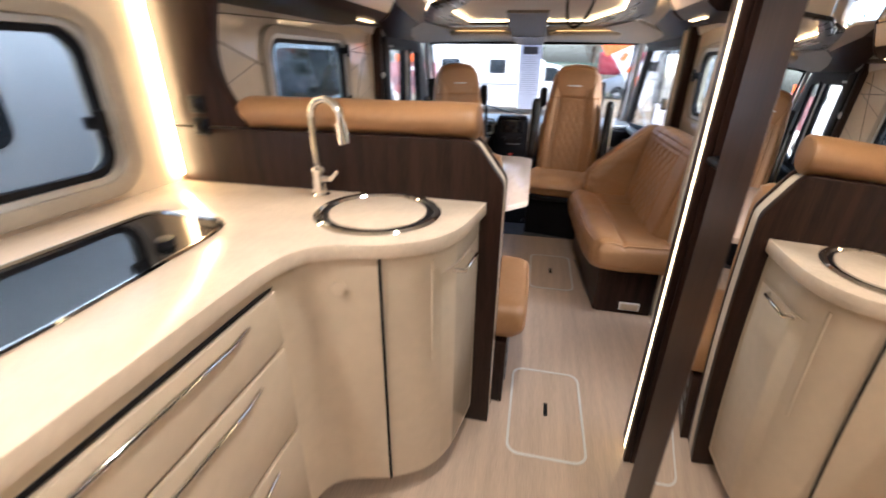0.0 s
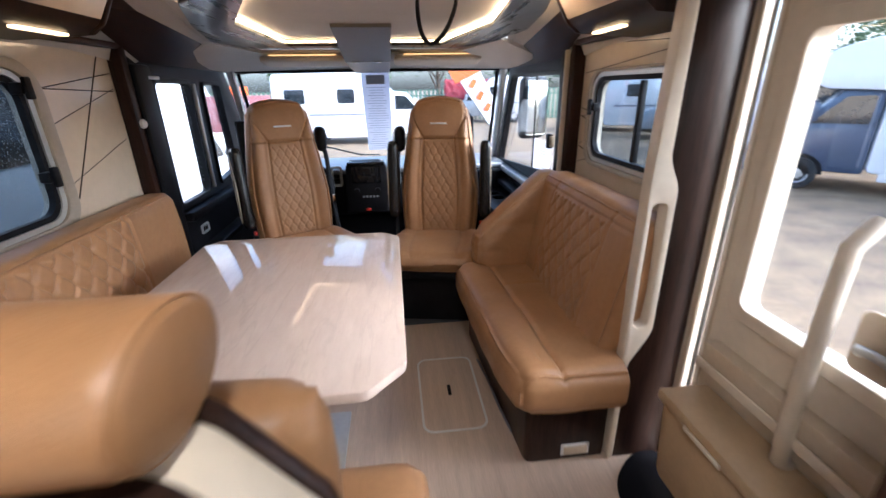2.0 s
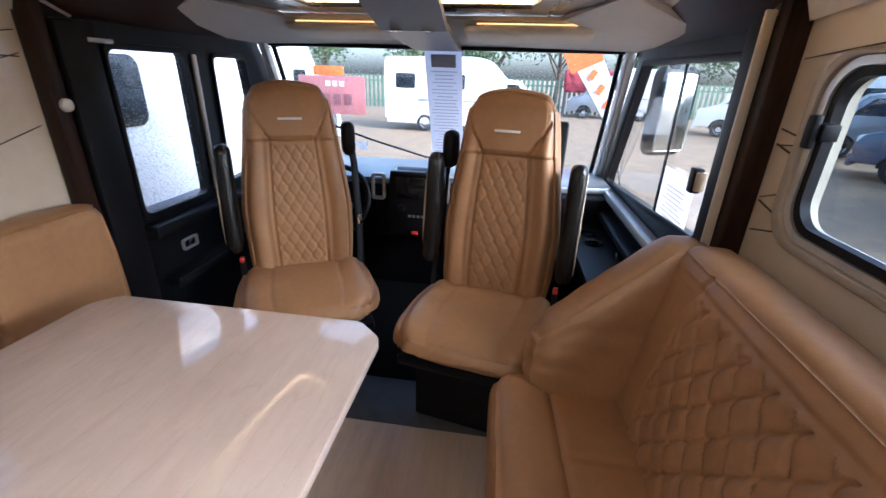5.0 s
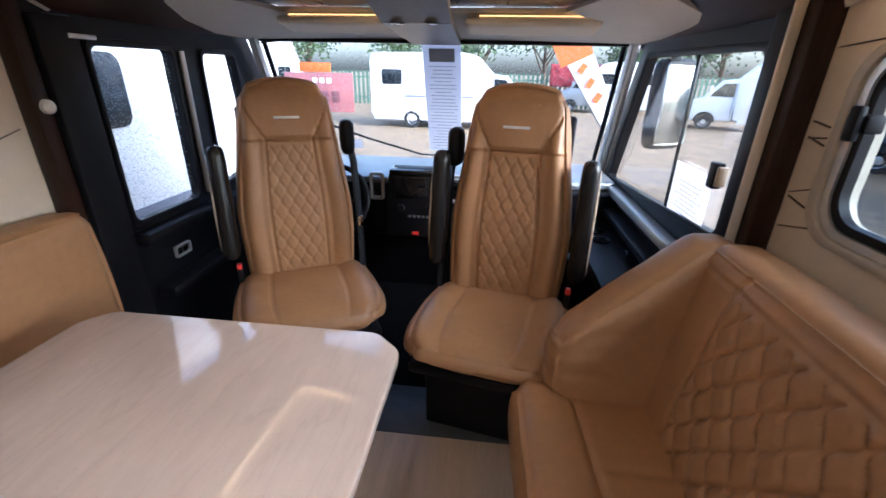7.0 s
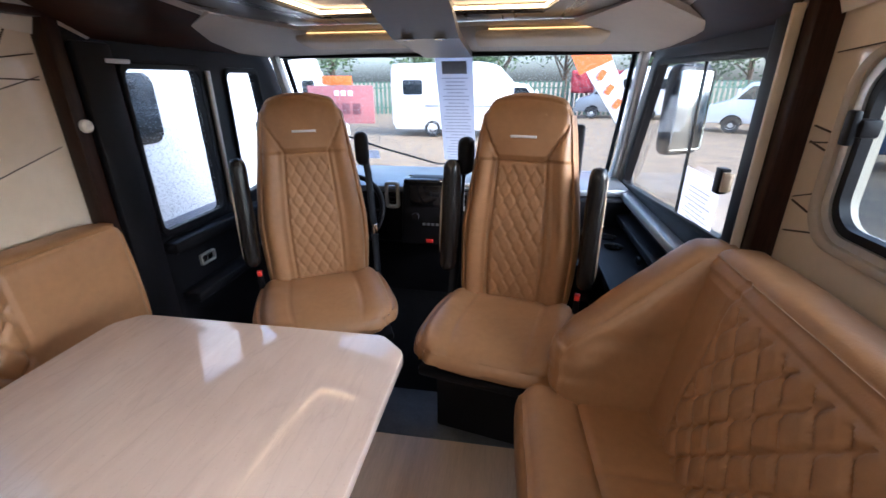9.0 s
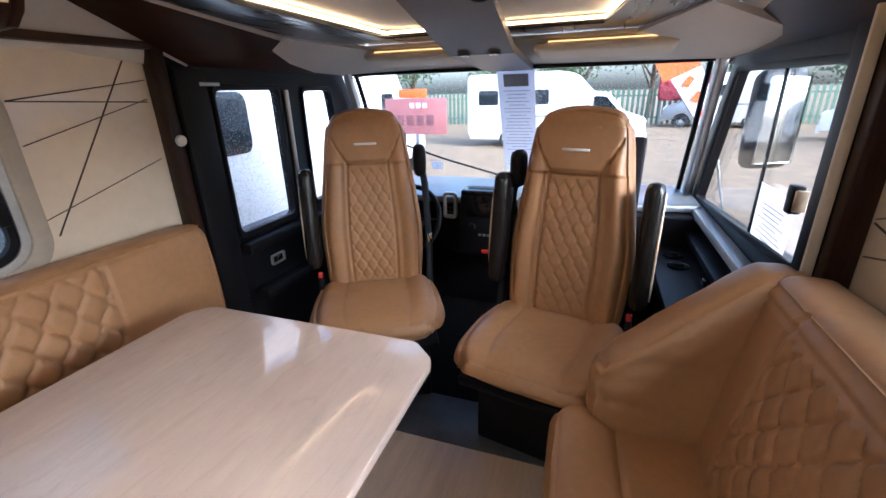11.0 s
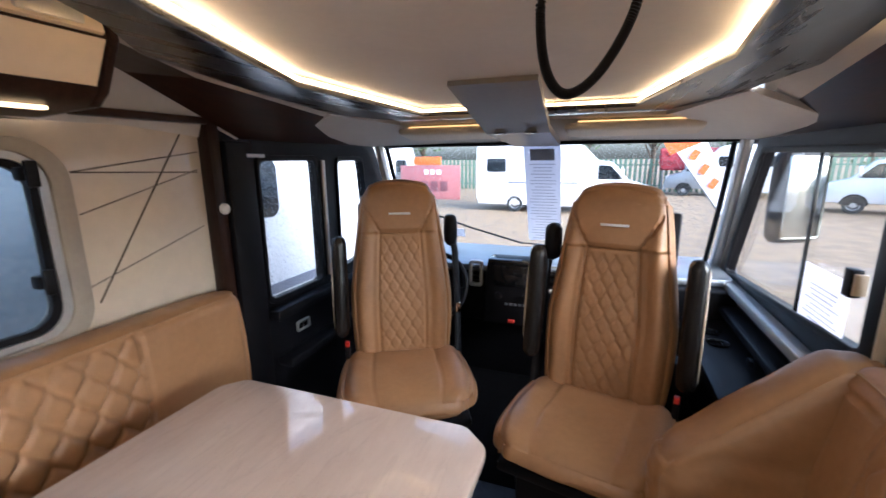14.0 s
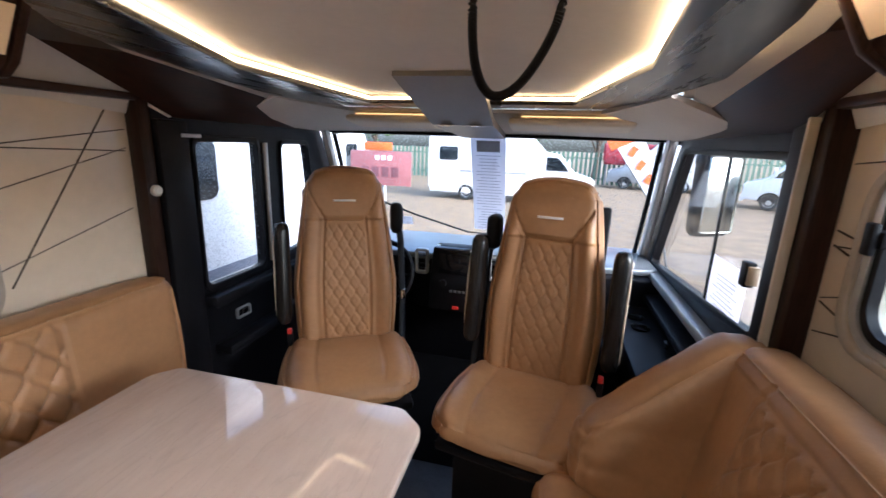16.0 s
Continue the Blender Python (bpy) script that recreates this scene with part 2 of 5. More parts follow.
def plate(name, outer, holes, plane, c0, c1, material, parent=None, r=0.0, m=None):
    """A flat plate of any outline with holes, from c0 to c1 across its plane."""
    bm = bmesh.new()
    at = AX[plane]
    for loop in (outer, *holes):
        vs = [bm.verts.new(at(a, b, c0)) for a, b in loop]
        for i in range(len(vs)):
            bm.edges.new((vs[i - 1], vs[i]))
    if holes:
        bmesh.ops.triangle_fill(bm, edges=bm.edges[:], use_beauty=True)
    else:
        bm.faces.new(bm.verts[:])
    got = bmesh.ops.extrude_face_region(bm, geom=bm.faces[:])
    up = Vector(at(0, 0, c1 - c0))
    bmesh.ops.translate(bm, vec=up, verts=[v for v in got["geom"] if isinstance(v, bmesh.types.BMVert)])
    if r:
        bmesh.ops.recalc_face_normals(bm, faces=bm.faces)
        bevelled(bm, r)
    if m is not None:
        bm.transform(m)
    return mk(name, bm, material, parent)


def rrect(a0, a1, b0, b1, r, n=6):
    """A rectangle with rounded corners, as a loop."""
    pts = []
    for ca, cb, s in ((a1 - r, b1 - r, 0), (a0 + r, b1 - r, 90), (a0 + r, b0 + r, 180), (a1 - r, b0 + r, 270)):
        for i in range(n + 1):
            w = radians(s + 90 * i / n)
            pts.append((ca + r * math.cos(w), cb + r * math.sin(w)))
    return pts


def rounded(pts, r, n=5):
    """A polygon with its corners rounded by about r (one radius, or one a corner)."""
    out = []
    for i, p in enumerate(pts):
        ri = r[i] if isinstance(r, (list, tuple)) else r
        a, b, c = Vector(pts[i - 1]), Vector(p), Vector(pts[(i + 1) % len(pts)])
        if ri <= 0:
            out.append(tuple(b))
            continue
        u, w = b + (a - b).normalized() * min(ri, (a - b).length * 0.45), b + (c - b).normalized() * min(ri, (c - b).length * 0.45)
        for k in range(n + 1):
            s = k / n
            out.append(tuple(u * (1 - s) ** 2 + b * 2 * s * (1 - s) + w * s * s))
    return out


def tube(name, pts, rad, material, parent=None, n=8, closed=False, flat=1.0, m=None):
    """A tube along points; flat squeezes it across."""
    bm = bmesh.new()
    pts = [Vector(p) for p in pts]
    rings, side = [], None
    for i, p in enumerate(pts):
        if closed:
            d = (pts[(i + 1) % len(pts)] - pts[i - 1]).normalized()
        else:
            d = (pts[min(i + 1, len(pts) - 1)] - pts[max(i - 1, 0)]).normalized()
        if side is None:
            side = d.orthogonal().normalized()
        side = (side - d * side.dot(d)).normalized()
        up = d.cross(side)
        rd = rad[i] if isinstance(rad, (list, tuple)) else rad
        rings.append([bm.verts.new(p + side * rd * math.cos(2 * math.pi * k / n) + up * rd * flat * math.sin(2 * math.pi * k / n)) for k in range(n)])
    last = len(rings) if closed else len(rings) - 1
    for i in range(last):
        A, B = rings[i], rings[(i + 1) % len(rings)]
        for k in range(n):
            bm.faces.new((A[k], A[(k + 1) % n], B[(k + 1) % n], B[k]))
    if not closed:
        bm.faces.new(rings[0])
        bm.faces.new(rings[-1])
    if m is not None:
        bm.transform(m)
    return mk(name, bm, material, parent, angle=50)


def lathe(name, profile, material, parent=None, n=24, m=None):
    """A turned shape about z from (radius, height) pairs."""
    bm = bmesh.new()
    rings = [[bm.verts.new((max(r, 0.0005) * math.cos(2 * math.pi * k / n), max(r, 0.0005) * math.sin(2 * math.pi * k / n), z)) for k in range(n)] for r, z in profile]
    for A, B in zip(rings, rings[1:]):
        for k in range(n):
            bm.faces.new((A[k], A[(k + 1) % n], B[(k + 1) % n], B[k]))
    bm.faces.new(rings[0])
    bm.faces.new(rings[-1])
    if m is not None:
        bm.transform(m)
    return mk(name, bm, material, parent)


def quilt(u, v, w=0.06, h=0.085, sway=0.23):
    """Height of padded ogee diamonds, 0 in the stitches and 1 in the middle."""
    s = sway * math.sin(2 * math.pi * v / h)
    u = u / w
    near = min(abs(u - k * 0.5 - (s if k % 2 else -s)) for k in range(math.floor(u * 2) - 1, math.floor(u * 2) + 3))
    return 1 - (1 - min(1.0, near / 0.18)) ** 2


def cushion(name, size, material, parent=None, r=0.035, step=0.02, puff=0.012, crease=0.003, shape=None, m=None):
    """A padded block of that size about its middle, with rounded edges, swelling and creases. shape(v, face normal) moves points on."""
    bm = bmesh.new()
    hs = [s / 2 for s in size]
    cnt = [max(2, round(s / step)) for s in size]
    made = {}

    def vert(p):
        key = tuple(round(c, 5) for c in p)
        if key not in made:
            made[key] = bm.verts.new(p)
        return made[key]
    for ax in range(3):
        a, b = (ax + 1) % 3, (ax + 2) % 3
        for sgn in (-1, 1):
            for i in range(cnt[a]):
                for j in range(cnt[b]):
                    quad = []
                    for di, dj in ((0, 0), (1, 0), (1, 1), (0, 1)):
                        p = [0, 0, 0]
                        p[ax], p[a], p[b] = sgn * hs[ax], -hs[a] + size[a] * (i + di) / cnt[a], -hs[b] + size[b] * (j + dj) / cnt[b]
                        quad.append(vert(p))
                    bm.faces.new(quad if sgn > 0 else quad[::-1])
    rr = [min(r, h * 0.98) for h in hs]
    for v in bm.verts:
        p = v.co.copy()
        face = Vector([1 if abs(abs(p[k]) - hs[k]) < 1e-6 else 0 for k in range(3)])
        inner = Vector([max(-(hs[k] - rr[k]), min(hs[k] - rr[k], p[k])) for k in range(3)])
        d = p - inner
        q = p
        if d.length > 1e-6:
            q = inner + Vector([d[k] / d.length * rr[k] for k in range(3)])
        nrm = (d if d.length > 1e-6 else face).normalized()
        swell = 1.0
        for k in range(3):
            if abs(nrm[k]) < 0.7:
                swell *= max(0.0, 1 - (p[k] / hs[k]) ** 2) ** 0.5
        q = q + nrm * (puff * swell)
        q = q + nrm * crease * noise.noise(p * 9)
        if shape:
            q = shape(q, nrm, p)
        v.co = q
    if m is not None:
        bm.transform(m)
    return mk(name, bm, material, parent, angle=80)


def setting(ob, label="", category=""):
    return tagged(ob, label, category, kind="structure")


# ---- the vehicle's shell ----
WX = 1.09
KWIN = (0.80, 1.80, 1.00, 1.37)
LWIN = (2.70, 3.475, 0.925, 1.385)
RWIN = (3.12, 3.835, 1.025, 1.36)
DOOR = (2.12, 2.95)
setting(box("floor", -1.12, 1.12, -0.9, 4.06, -0.06, 0.0, FLOOR, r=0), "light wood-effect vinyl floor", "floor")
setting(box("floor_cab_step", -1.12, 1.12, 4.06, 4.33, -0.06, 0.004, SILL, r=0.003), "grey metal sill plate before the cab", "floor")
setting(box("floor_cab", -1.12, 1.12, 4.33, 5.9, -0.12, -0.02, CARPET, r=0), "black rubber cab floor", "floor")
wl = setting(plate("wall_left", [(-0.9, 0), (4.02, 0), (4.02, 2.0), (-0.9, 2.0)], [rrect(*KWIN, 0.07), rrect(*LWIN, 0.07)], "yz", -WX, -WX - 0.04, WALLCREAM), "glossy cream wall panel with thin brown lines", "wall")
wr = setting(plate("wall_right", [(-0.9, 0), (2.1, 0), (2.1, 1.56), (2.97, 1.56), (2.97, 0), (4.1, 0), (4.1, 2.0), (-0.9, 2.0)], [rrect(*RWIN, 0.06)], "yz", WX, WX + 0.04, WALLCREAM), "glossy cream wall panel", "wall")
setting(box("wall_rear", -1.12, 1.12, -0.94, -0.9, 0, 2.0, WALLCREAM, r=0), "plain cream rear wall", "wall")
setting(box("ceiling", -1.12, 1.12, -0.9, 5.4, 1.98, 2.02, CEIL, r=0), "pale ceiling", "ceiling")
# one lamp is inferred from a worktop glint, the others are added to brighten
for cx, cy in ((-0.62, 0.75), (0.15, 1.75), (0.3, 0.3)):
    cl = thing("ceiling_lamp", (cx, cy, 1.96), "small round warm ceiling lamp, unseen overhead", "lamp", "ceiling lamps")
    lathe("disc", [(0.05, 1.9695), (0.05, 1.9655), (0.001, 1.965)], LAMP, cl, n=24, m=Matrix.Translation((cx, cy, 0)))
    lathe("ring", [(0.062, 1.979), (0.062, 1.966), (0.052, 1.964), (0.051, 1.979)], CHROME, cl, n=24, m=Matrix.Translation((cx, cy, 0)))


def window(name, x, y0, y1, z0, z1, side, label, divider=None, latches=(), pane=PANE, r=0.07, edge=0.0):
    """A caravan window: padded inner frame, dark seal, pane and latches. side: +1 right wall, -1 left."""
    w = thing(name, (x, (y0 + y1) / 2, z0), label, "window")
    tagged(w, kind="structure")
    s = side
    plate("frame", rrect(y0 - 0.085 + edge, y1 + 0.085 - edge, z0 - 0.075 + edge, z1 + 0.065 - edge, r + 0.05 - edge, 8), [rrect(y0 - 0.035, y1 + 0.035, z0 - 0.03, z1 + 0.03, r + 0.02, 8)], "yz", x - s * 0.022, x - s * 0.002, GREYFRAME, w, r=0.006)
    plate("frame", rrect(y0 - 0.034, y1 + 0.034, z0 - 0.029, z1 + 0.029, r + 0.02, 8), [rrect(y0 - 0.012, y1 + 0.012, z0 - 0.012, z1 + 0.012, r + 0.005, 8)], "yz", x - s * 0.012, x - s * 0.002, SILVER, w)
    plate("seal", rrect(y0 - 0.011, y1 + 0.011, z0 - 0.011, z1 + 0.011, r + 0.004, 8), [rrect(y0 + 0.008, y1 - 0.008, z0 + 0.008, z1 - 0.008, r - 0.006, 8)], "yz", x - s * 0.006, x + s * 0.016, BLACK, w)
    p = plate("pane", rrect(y0 + 0.002, y1 - 0.002, z0 + 0.002, z1 - 0.002, r, 8), [], "yz", x + s * 0.018, x + s * 0.022, pane, w)
    p.visible_shadow = False
    if divider:
        box("divider", x + s * 0.008 - 0.012, x + s * 0.008 + 0.012, divider - 0.011, divider + 0.011, z0 + 0.01, z1 - 0.01, BLACK, w)
    for ly, lz in latches:
        box("latch", x - s * 0.045 - 0.008, x - s * 0.045 + 0.008, ly - 0.014, ly + 0.014, lz - 0.035, lz + 0.035, BLACK, w, r=0.005)
        box("latch_base", x - s * 0.02 - 0.018, x - s * 0.02 + 0.018, ly - 0.022, ly + 0.022, lz - 0.018, lz + 0.018, BLACK, w, r=0.005)
    return w


window("window_1", -WX, *KWIN, -1, "kitchen window in beige rounded frame, blind behind", latches=((1.765, 1.14),), pane=SMOKED)
window("window_2", -WX, *LWIN, -1, "rain-spotted lounge window in beige rounded frame", latches=((3.45, 1.065), (3.46, 1.355)), pane=WETSMOKED)
window("window_3", WX, *RWIN, 1, "sliding lounge window in beige rounded frame with dark divider", divider=3.475, latches=((3.81, 1.24),), pane=SMOKED, edge=0.022)

# thin brown lines inlaid in the left wall
for a, b in (((3.585, 0.955), (3.953, 1.511)), ((3.57, 1.356), (3.992, 1.416)), ((3.57, 1.355), (3.985, 1.342)), ((3.575, 1.232), (3.987, 1.352)), ((3.565, 1.01), (3.985, 1.138)), ((3.575, 0.855), (3.985, 0.825)), ((2.2, 1.46), (3.953, 1.511)), ((2.2, 1.15), (2.6, 1.30)), ((2.2, 1.42), (2.62, 1.28))):
    setting(tube("trim", [(-WX + 0.001, *a), (-WX + 0.001, *b)], 0.0028, BROWNLINE, n=6, flat=0.5), "thin brown inlaid line", "wall trim")
for a, b in (((3.99, 1.229), (3.93, 1.22)), ((3.99, 1.189), (3.93, 1.196)), ((3.99, 1.192), (3.93, 1.178)), ((3.99, 1.053), (3.92, 1.077)), ((3.99, 1.044), (3.92, 1.03)), ((3.99, 0.962), (3.885, 0.989)), ((3.99, 1.39), (3.2, 1.46)), ((3.99, 1.52), (3.2, 1.47))):
    setting(tube("trim", [(WX - 0.001, *a), (WX - 0.001, *b)], 0.0028, BROWNLINE, n=6, flat=0.5), "thin brown inlaid line", "wall trim")

# ---- entry door ----
d = thing("door_1", (WX, 2.53, 0), "closed cream entrance door with tall window", "door")
tagged(d, kind="structure")
plate("leaf", [(DOOR[0] + 0.02, 0.02), (DOOR[1] - 0.04, 0.02), (DOOR[1] - 0.04, 1.55), (DOOR[0] + 0.02, 1.55)], [rrect(2.27, 2.80, 0.735, 1.45, 0.03)], "yz", WX, WX + 0.05, DOORCREAM, d)
plate("window_frame", rrect(2.235, 2.835, 0.70, 1.485, 0.05), [rrect(2.275, 2.795, 0.74, 1.445, 0.03)], "yz", WX - 0.016, WX - 0.001, DOORCREAM, d, r=0.005)
pn = box("pane", WX + 0.02, WX + 0.024, 2.271, 2.799, 0.736, 1.449, PANE, d, r=0)
pn.visible_shadow = False
box("pocket", WX - 0.05, WX - 0.001, 2.28, 2.84, 0.53, 0.60, BEIGE, d, r=0.006)
box("pocket_lip", WX - 0.06, WX - 0.052, 2.27, 2.85, 0.515, 0.545, DOORCREAM, d, r=0.003)
box("lower_panel", WX - 0.012, WX - 0.001, 2.26, 2.85, 0.06, 0.50, DOORCREAM, d, r=0.004)
plate("latch_plate", rrect(2.395, 2.505, 0.755, 0.895, 0.02), [], "yz", WX - 0.010, WX - 0.001, BEIGE, d, r=0.003)
tube("latch_lever", [(WX - 0.012, 2.485, 0.80), (WX - 0.03, 2.475, 0.815), (WX - 0.034, 2.445, 0.82), (WX - 0.03, 2.415, 0.815), (WX - 0.012, 2.408, 0.80)], 0.011, SILVER, d, n=8)
tube("grab_handle", [(WX - 0.005, 2.53, 0.42), (WX - 0.06, 2.525, 0.46), (WX - 0.07, 2.525, 0.60), (WX - 0.07, 2.525, 0.86), (WX - 0.06, 2.53, 1.02), (WX - 0.005, 2.535, 1.07)], 0.019, DOORCREAM, d, n=10)
for k, (yy, w) in enumerate(((2.93, 0.012), (2.905, 0.008), (2.885, 0.006))):
    box("seal_strip", WX - 0.03 + 0.012 * k, WX - 0.02 + 0.012 * k, yy, yy + w, 0.02, 1.58, SILVER if k % 2 else BEIGE, d, r=0.002)
b = thing("waste_bin", (1.0, 2.63, 0.12), "tan plastic waste bin hung on the entrance door", "bin")
plate("body", rounded([(2.46, 0.13), (2.80, 0.13), (2.83, 0.40), (2.43, 0.40)], 0.03), [], "yz", 0.93, WX - 0.014, TAN, b, r=0.012)
plate("lid", rrect(2.42, 2.84, 0.402, 0.445, 0.015), [], "yz", 0.915, WX - 0.014, TAN, b, r=0.01)
box("lid_grip", 0.906, 0.914, 2.56, 2.70, 0.408, 0.42, DOORCREAM, b, r=0.002)
setting(plate("step_well_trim", rounded([(0.86, 2.1), (1.088, 2.1), (1.088, 2.99), (0.97, 2.99), (0.83, 2.86), (0.83, 2.5)], 0.09), [], "xy", 0.001, 0.012, BLACK, r=0.004), "black rubber entrance step edge", "floor trim")

# ---- tall post by the door ----
p = thing("partition_post", (0.98, 3.0, 0), "dark wood partition with cream grab-handle edge", "partition")
plate("panel", [(0.895, 0), (1.088, 0), (1.088, 1.98), (0.93, 1.98), (0.92, 1.12), (0.96, 1.03), (0.96, 0.56), (0.895, 0.44)], [], "xz", 2.985, 3.025, WOOD, p, r=0.004)
plate("grab_edge", rounded([(0.868, 0), (0.893, 0), (0.893, 0.43), (0.962, 0.55), (0.962, 1.05), (0.922, 1.13), (0.928, 1.79), (0.902, 1.79), (0.872, 1.09)], 0.03), [rrect(0.888, 0.938, 0.575, 1.0, 0.02)], "xz", 2.978, 3.03, DOORCREAM, p, r=0.005)

# ---- kitchen ----
CTOP = 0.91
FRONT = [(-0.405, -0.6), (-0.405, 1.50), (-0.36, 1.605), (-0.20, 1.645), (-0.09, 1.70), (-0.03, 1.80), (0.008, 2.035), (-1.088, 2.035), (-1.088, -0.6)]
k = thing("kitchen_unit", (-0.7, 1.0, 0), "cream L-shaped kitchen unit with pale worktop", "kitchen unit")
HOB = rounded([(-0.93, 0.35), (-0.63, 0.35), (-0.60, 1.2), (-0.62, 1.62), (-0.66, 1.70), (-0.90, 1.72)], [0.04, 0.03, 0.05, 0.1, 0.06, 0.06])
plate("worktop", rounded(FRONT, [0, 0.10, 0.09, 0.03, 0.07, 0.08, 0.01, 0, 0]), [HOB], "xy", CTOP - 0.04, CTOP, COUNTER, k, r=0.004)


def inset(pts, s):
    return [(x - s if x > -0.5 else x, y + s * 0.8 if 1.4 < y < 2.0 else y) for x, y in pts]


body = inset(FRONT, 0.022)
plate("body", rounded(body, [0, 0.06, 0.06, 0.02, 0.05, 0.08, 0, 0, 0]), [], "xy", 0.08, CTOP - 0.041, CREAM, k)
plate("plinth", [(x - 0.05 if x > -0.5 else x, y + 0.05 if 1.4 < y < 2.0 else y) for x, y in body], [], "xy", 0.0, 0.079, BLACK, k)
fx = -0.405 - 0.022
for z0, z1 in ((0.68, 0.825), (0.415, 0.665), (0.10, 0.40)):
    f = box("drawer_front", fx + 0.001, fx + 0.014, 0.2, 1.52, z0, z1, CREAM, k, r=0.004)
    tube("handle", [(fx + 0.022, 0.35, z1 - 0.022), (fx + 0.03, 0.4, z1 - 0.022), (fx + 0.03, 1.34, z1 - 0.022), (fx + 0.022, 1.40, z1 - 0.022)], 0.0055, CHROME, k)
box("gap_line", fx + 0.0005, fx + 0.006, -0.5, 1.52, 0.829, 0.836, BLACK, k, r=0)
tube("door_gap", [(-0.212, 1.657, 0.09), (-0.212, 1.657, 0.862)], 0.0045, BLACK, k, n=6)
dr = plate("curved_door", rounded([(-0.10, 1.742), (-0.112, 1.752), (-0.035, 2.02), (-0.016, 2.02), (-0.047, 1.82)], 0.008), [], "xy", 0.10, 0.785, CREAM, k, r=0.003)
plate("curved_drawer", rounded([(-0.10, 1.742), (-0.112, 1.752), (-0.035, 2.02), (-0.016, 2.02), (-0.047, 1.82)], 0.008), [], "xy", 0.795, 0.862, CREAM, k, r=0.003)
tube("handle", [(-0.055, 1.815, 0.775), (-0.022, 1.82, 0.775), (-0.012, 1.90, 0.775), (-0.008, 1.94, 0.775), (-0.03, 1.95, 0.775)], 0.006, CHROME, k)
tube("edge_line", [(-0.096, 1.735, 0.52), (-0.096, 1.735, 0.84)], 0.004, CREAM, k, n=6)
lathe("knob", [(0.001, 0), (0.018, 0), (0.018, 0.006), (0.001, 0.008)], CREAM, k, n=16, m=Matrix.Translation((-0.31, 1.625, 0.79)) @ pose(0, 0, 0, 90, 0, 10))
ho = thing("hob", (-0.78, 1.1, CTOP - 0.03), "flush black glass hob lid with metal rim", "hob")
plate("glass_top", HOB, [], "xy", CTOP - 0.02, CTOP + 0.003, BLACKGLOSS, ho)
tube("rim", [(x, y, CTOP + 0.003) for x, y in HOB], 0.006, CHROME, ho, n=6, closed=True)
for cx, cy in ((-0.70, 1.12), (-0.68, 1.52)):
    lathe("control_knob", [(0.022, 0), (0.02, 0.016), (0.001, 0.018)], BLACK, ho, n=20, m=Matrix.Translation((cx, cy, CTOP + 0.003)))
sk = thing("sink", (-0.285, 1.862, CTOP), "round sink with worktop-coloured lid and steel rim", "sink")
C = Matrix.Translation((-0.285, 1.86, CTOP))
lathe("rim", [(0.178, 0.0005), (0.180, 0.004), (0.172, 0.010), (0.158, 0.008), (0.152, 0.001)], CHROME, sk, n=56, m=C)
lathe("shadow_gap", [(0.151, 0.0005), (0.151, 0.002), (0.139, 0.002), (0.139, 0.0005)], BLACK, sk, n=48, m=C)
lathe("lid", [(0.138, 0.0005), (0.138, 0.006), (0.134, 0.008), (0.001, 0.008)], COUNTER, sk, n=48, m=C)
tp = thing("tap", (-0.52, 2.0, CTOP), "tall chrome arched kitchen tap", "tap")
T = Matrix.Translation((-0.52, 1.975, CTOP))
lathe("base", [(0.03, 0.0005), (0.03, 0.006), (0.022, 0.012), (0.020, 0.075), (0.024, 0.085), (0.018, 0.095), (0.001, 0.097)], CHROME, tp, n=24, m=T)
arc = [(-0.52, 1.975, CTOP + 0.09), (-0.525, 1.975, CTOP + 0.2)] + [(-0.525 + 0.055 - 0.055 * math.cos(radians(a)), 1.975 - 0.012 * a / 60, CTOP + 0.24 + 0.055 * math.sin(radians(a))) for a in range(0, 181, 15)] + [(-0.408, 1.935, CTOP + 0.20)]
tube("spout", arc, 0.011, CHROME, tp, n=12)
tube("spray_head", [(-0.4135, 1.937, CTOP + 0.235), (-0.405, 1.933, CTOP + 0.175)], [0.016, 0.017], CHROME, tp, n=12)
tube("lever", [(-0.50, 1.965, CTOP + 0.06), (-0.465, 1.945, CTOP + 0.065), (-0.44, 1.935, CTOP + 0.09)], [0.012, 0.008, 0.006], CHROME, tp, n=8)
# glowing strip in the kitchen's corner, and the wood upright that hides it from the lounge
kl = thing("corner_light", (-1.075, 2.015, CTOP), "warm LED strip standing in the kitchen corner", "lamp")
box("strip", -1.085, -1.07, 2.012, 2.03, CTOP + 0.02, 1.95, LEDK, kl, r=0.002)
up = thing("wood_upright", (-0.97, 2.05, 0), "dark curved wood upright between kitchen and lounge", "partition")
plate("panel", rounded([(-1.088, 1.10), (-0.80, 1.10), (-0.80, 1.12), (-0.875, 1.22), (-0.885, 1.35), (-0.80, 1.62), (-0.74, 1.80), (-0.74, 1.97), (-1.088, 1.97)], [0, 0, 0, 0.09, 0.12, 0.15, 0.1, 0, 0], 6), [], "xz", 2.037, 2.087, WOOD, up, r=0.004)
for zz in (1.10, 1.17):
    sw = box("switch_plate", -0.99, -0.93, 2.028, 2.036, zz - 0.028, zz + 0.028, BLACK, up, r=0.004)
    box("switch_rocker", -0.98, -0.94, 2.022, 2.0275, zz - 0.018, zz + 0.018, BLACKGLOSS, up, r=0.003)

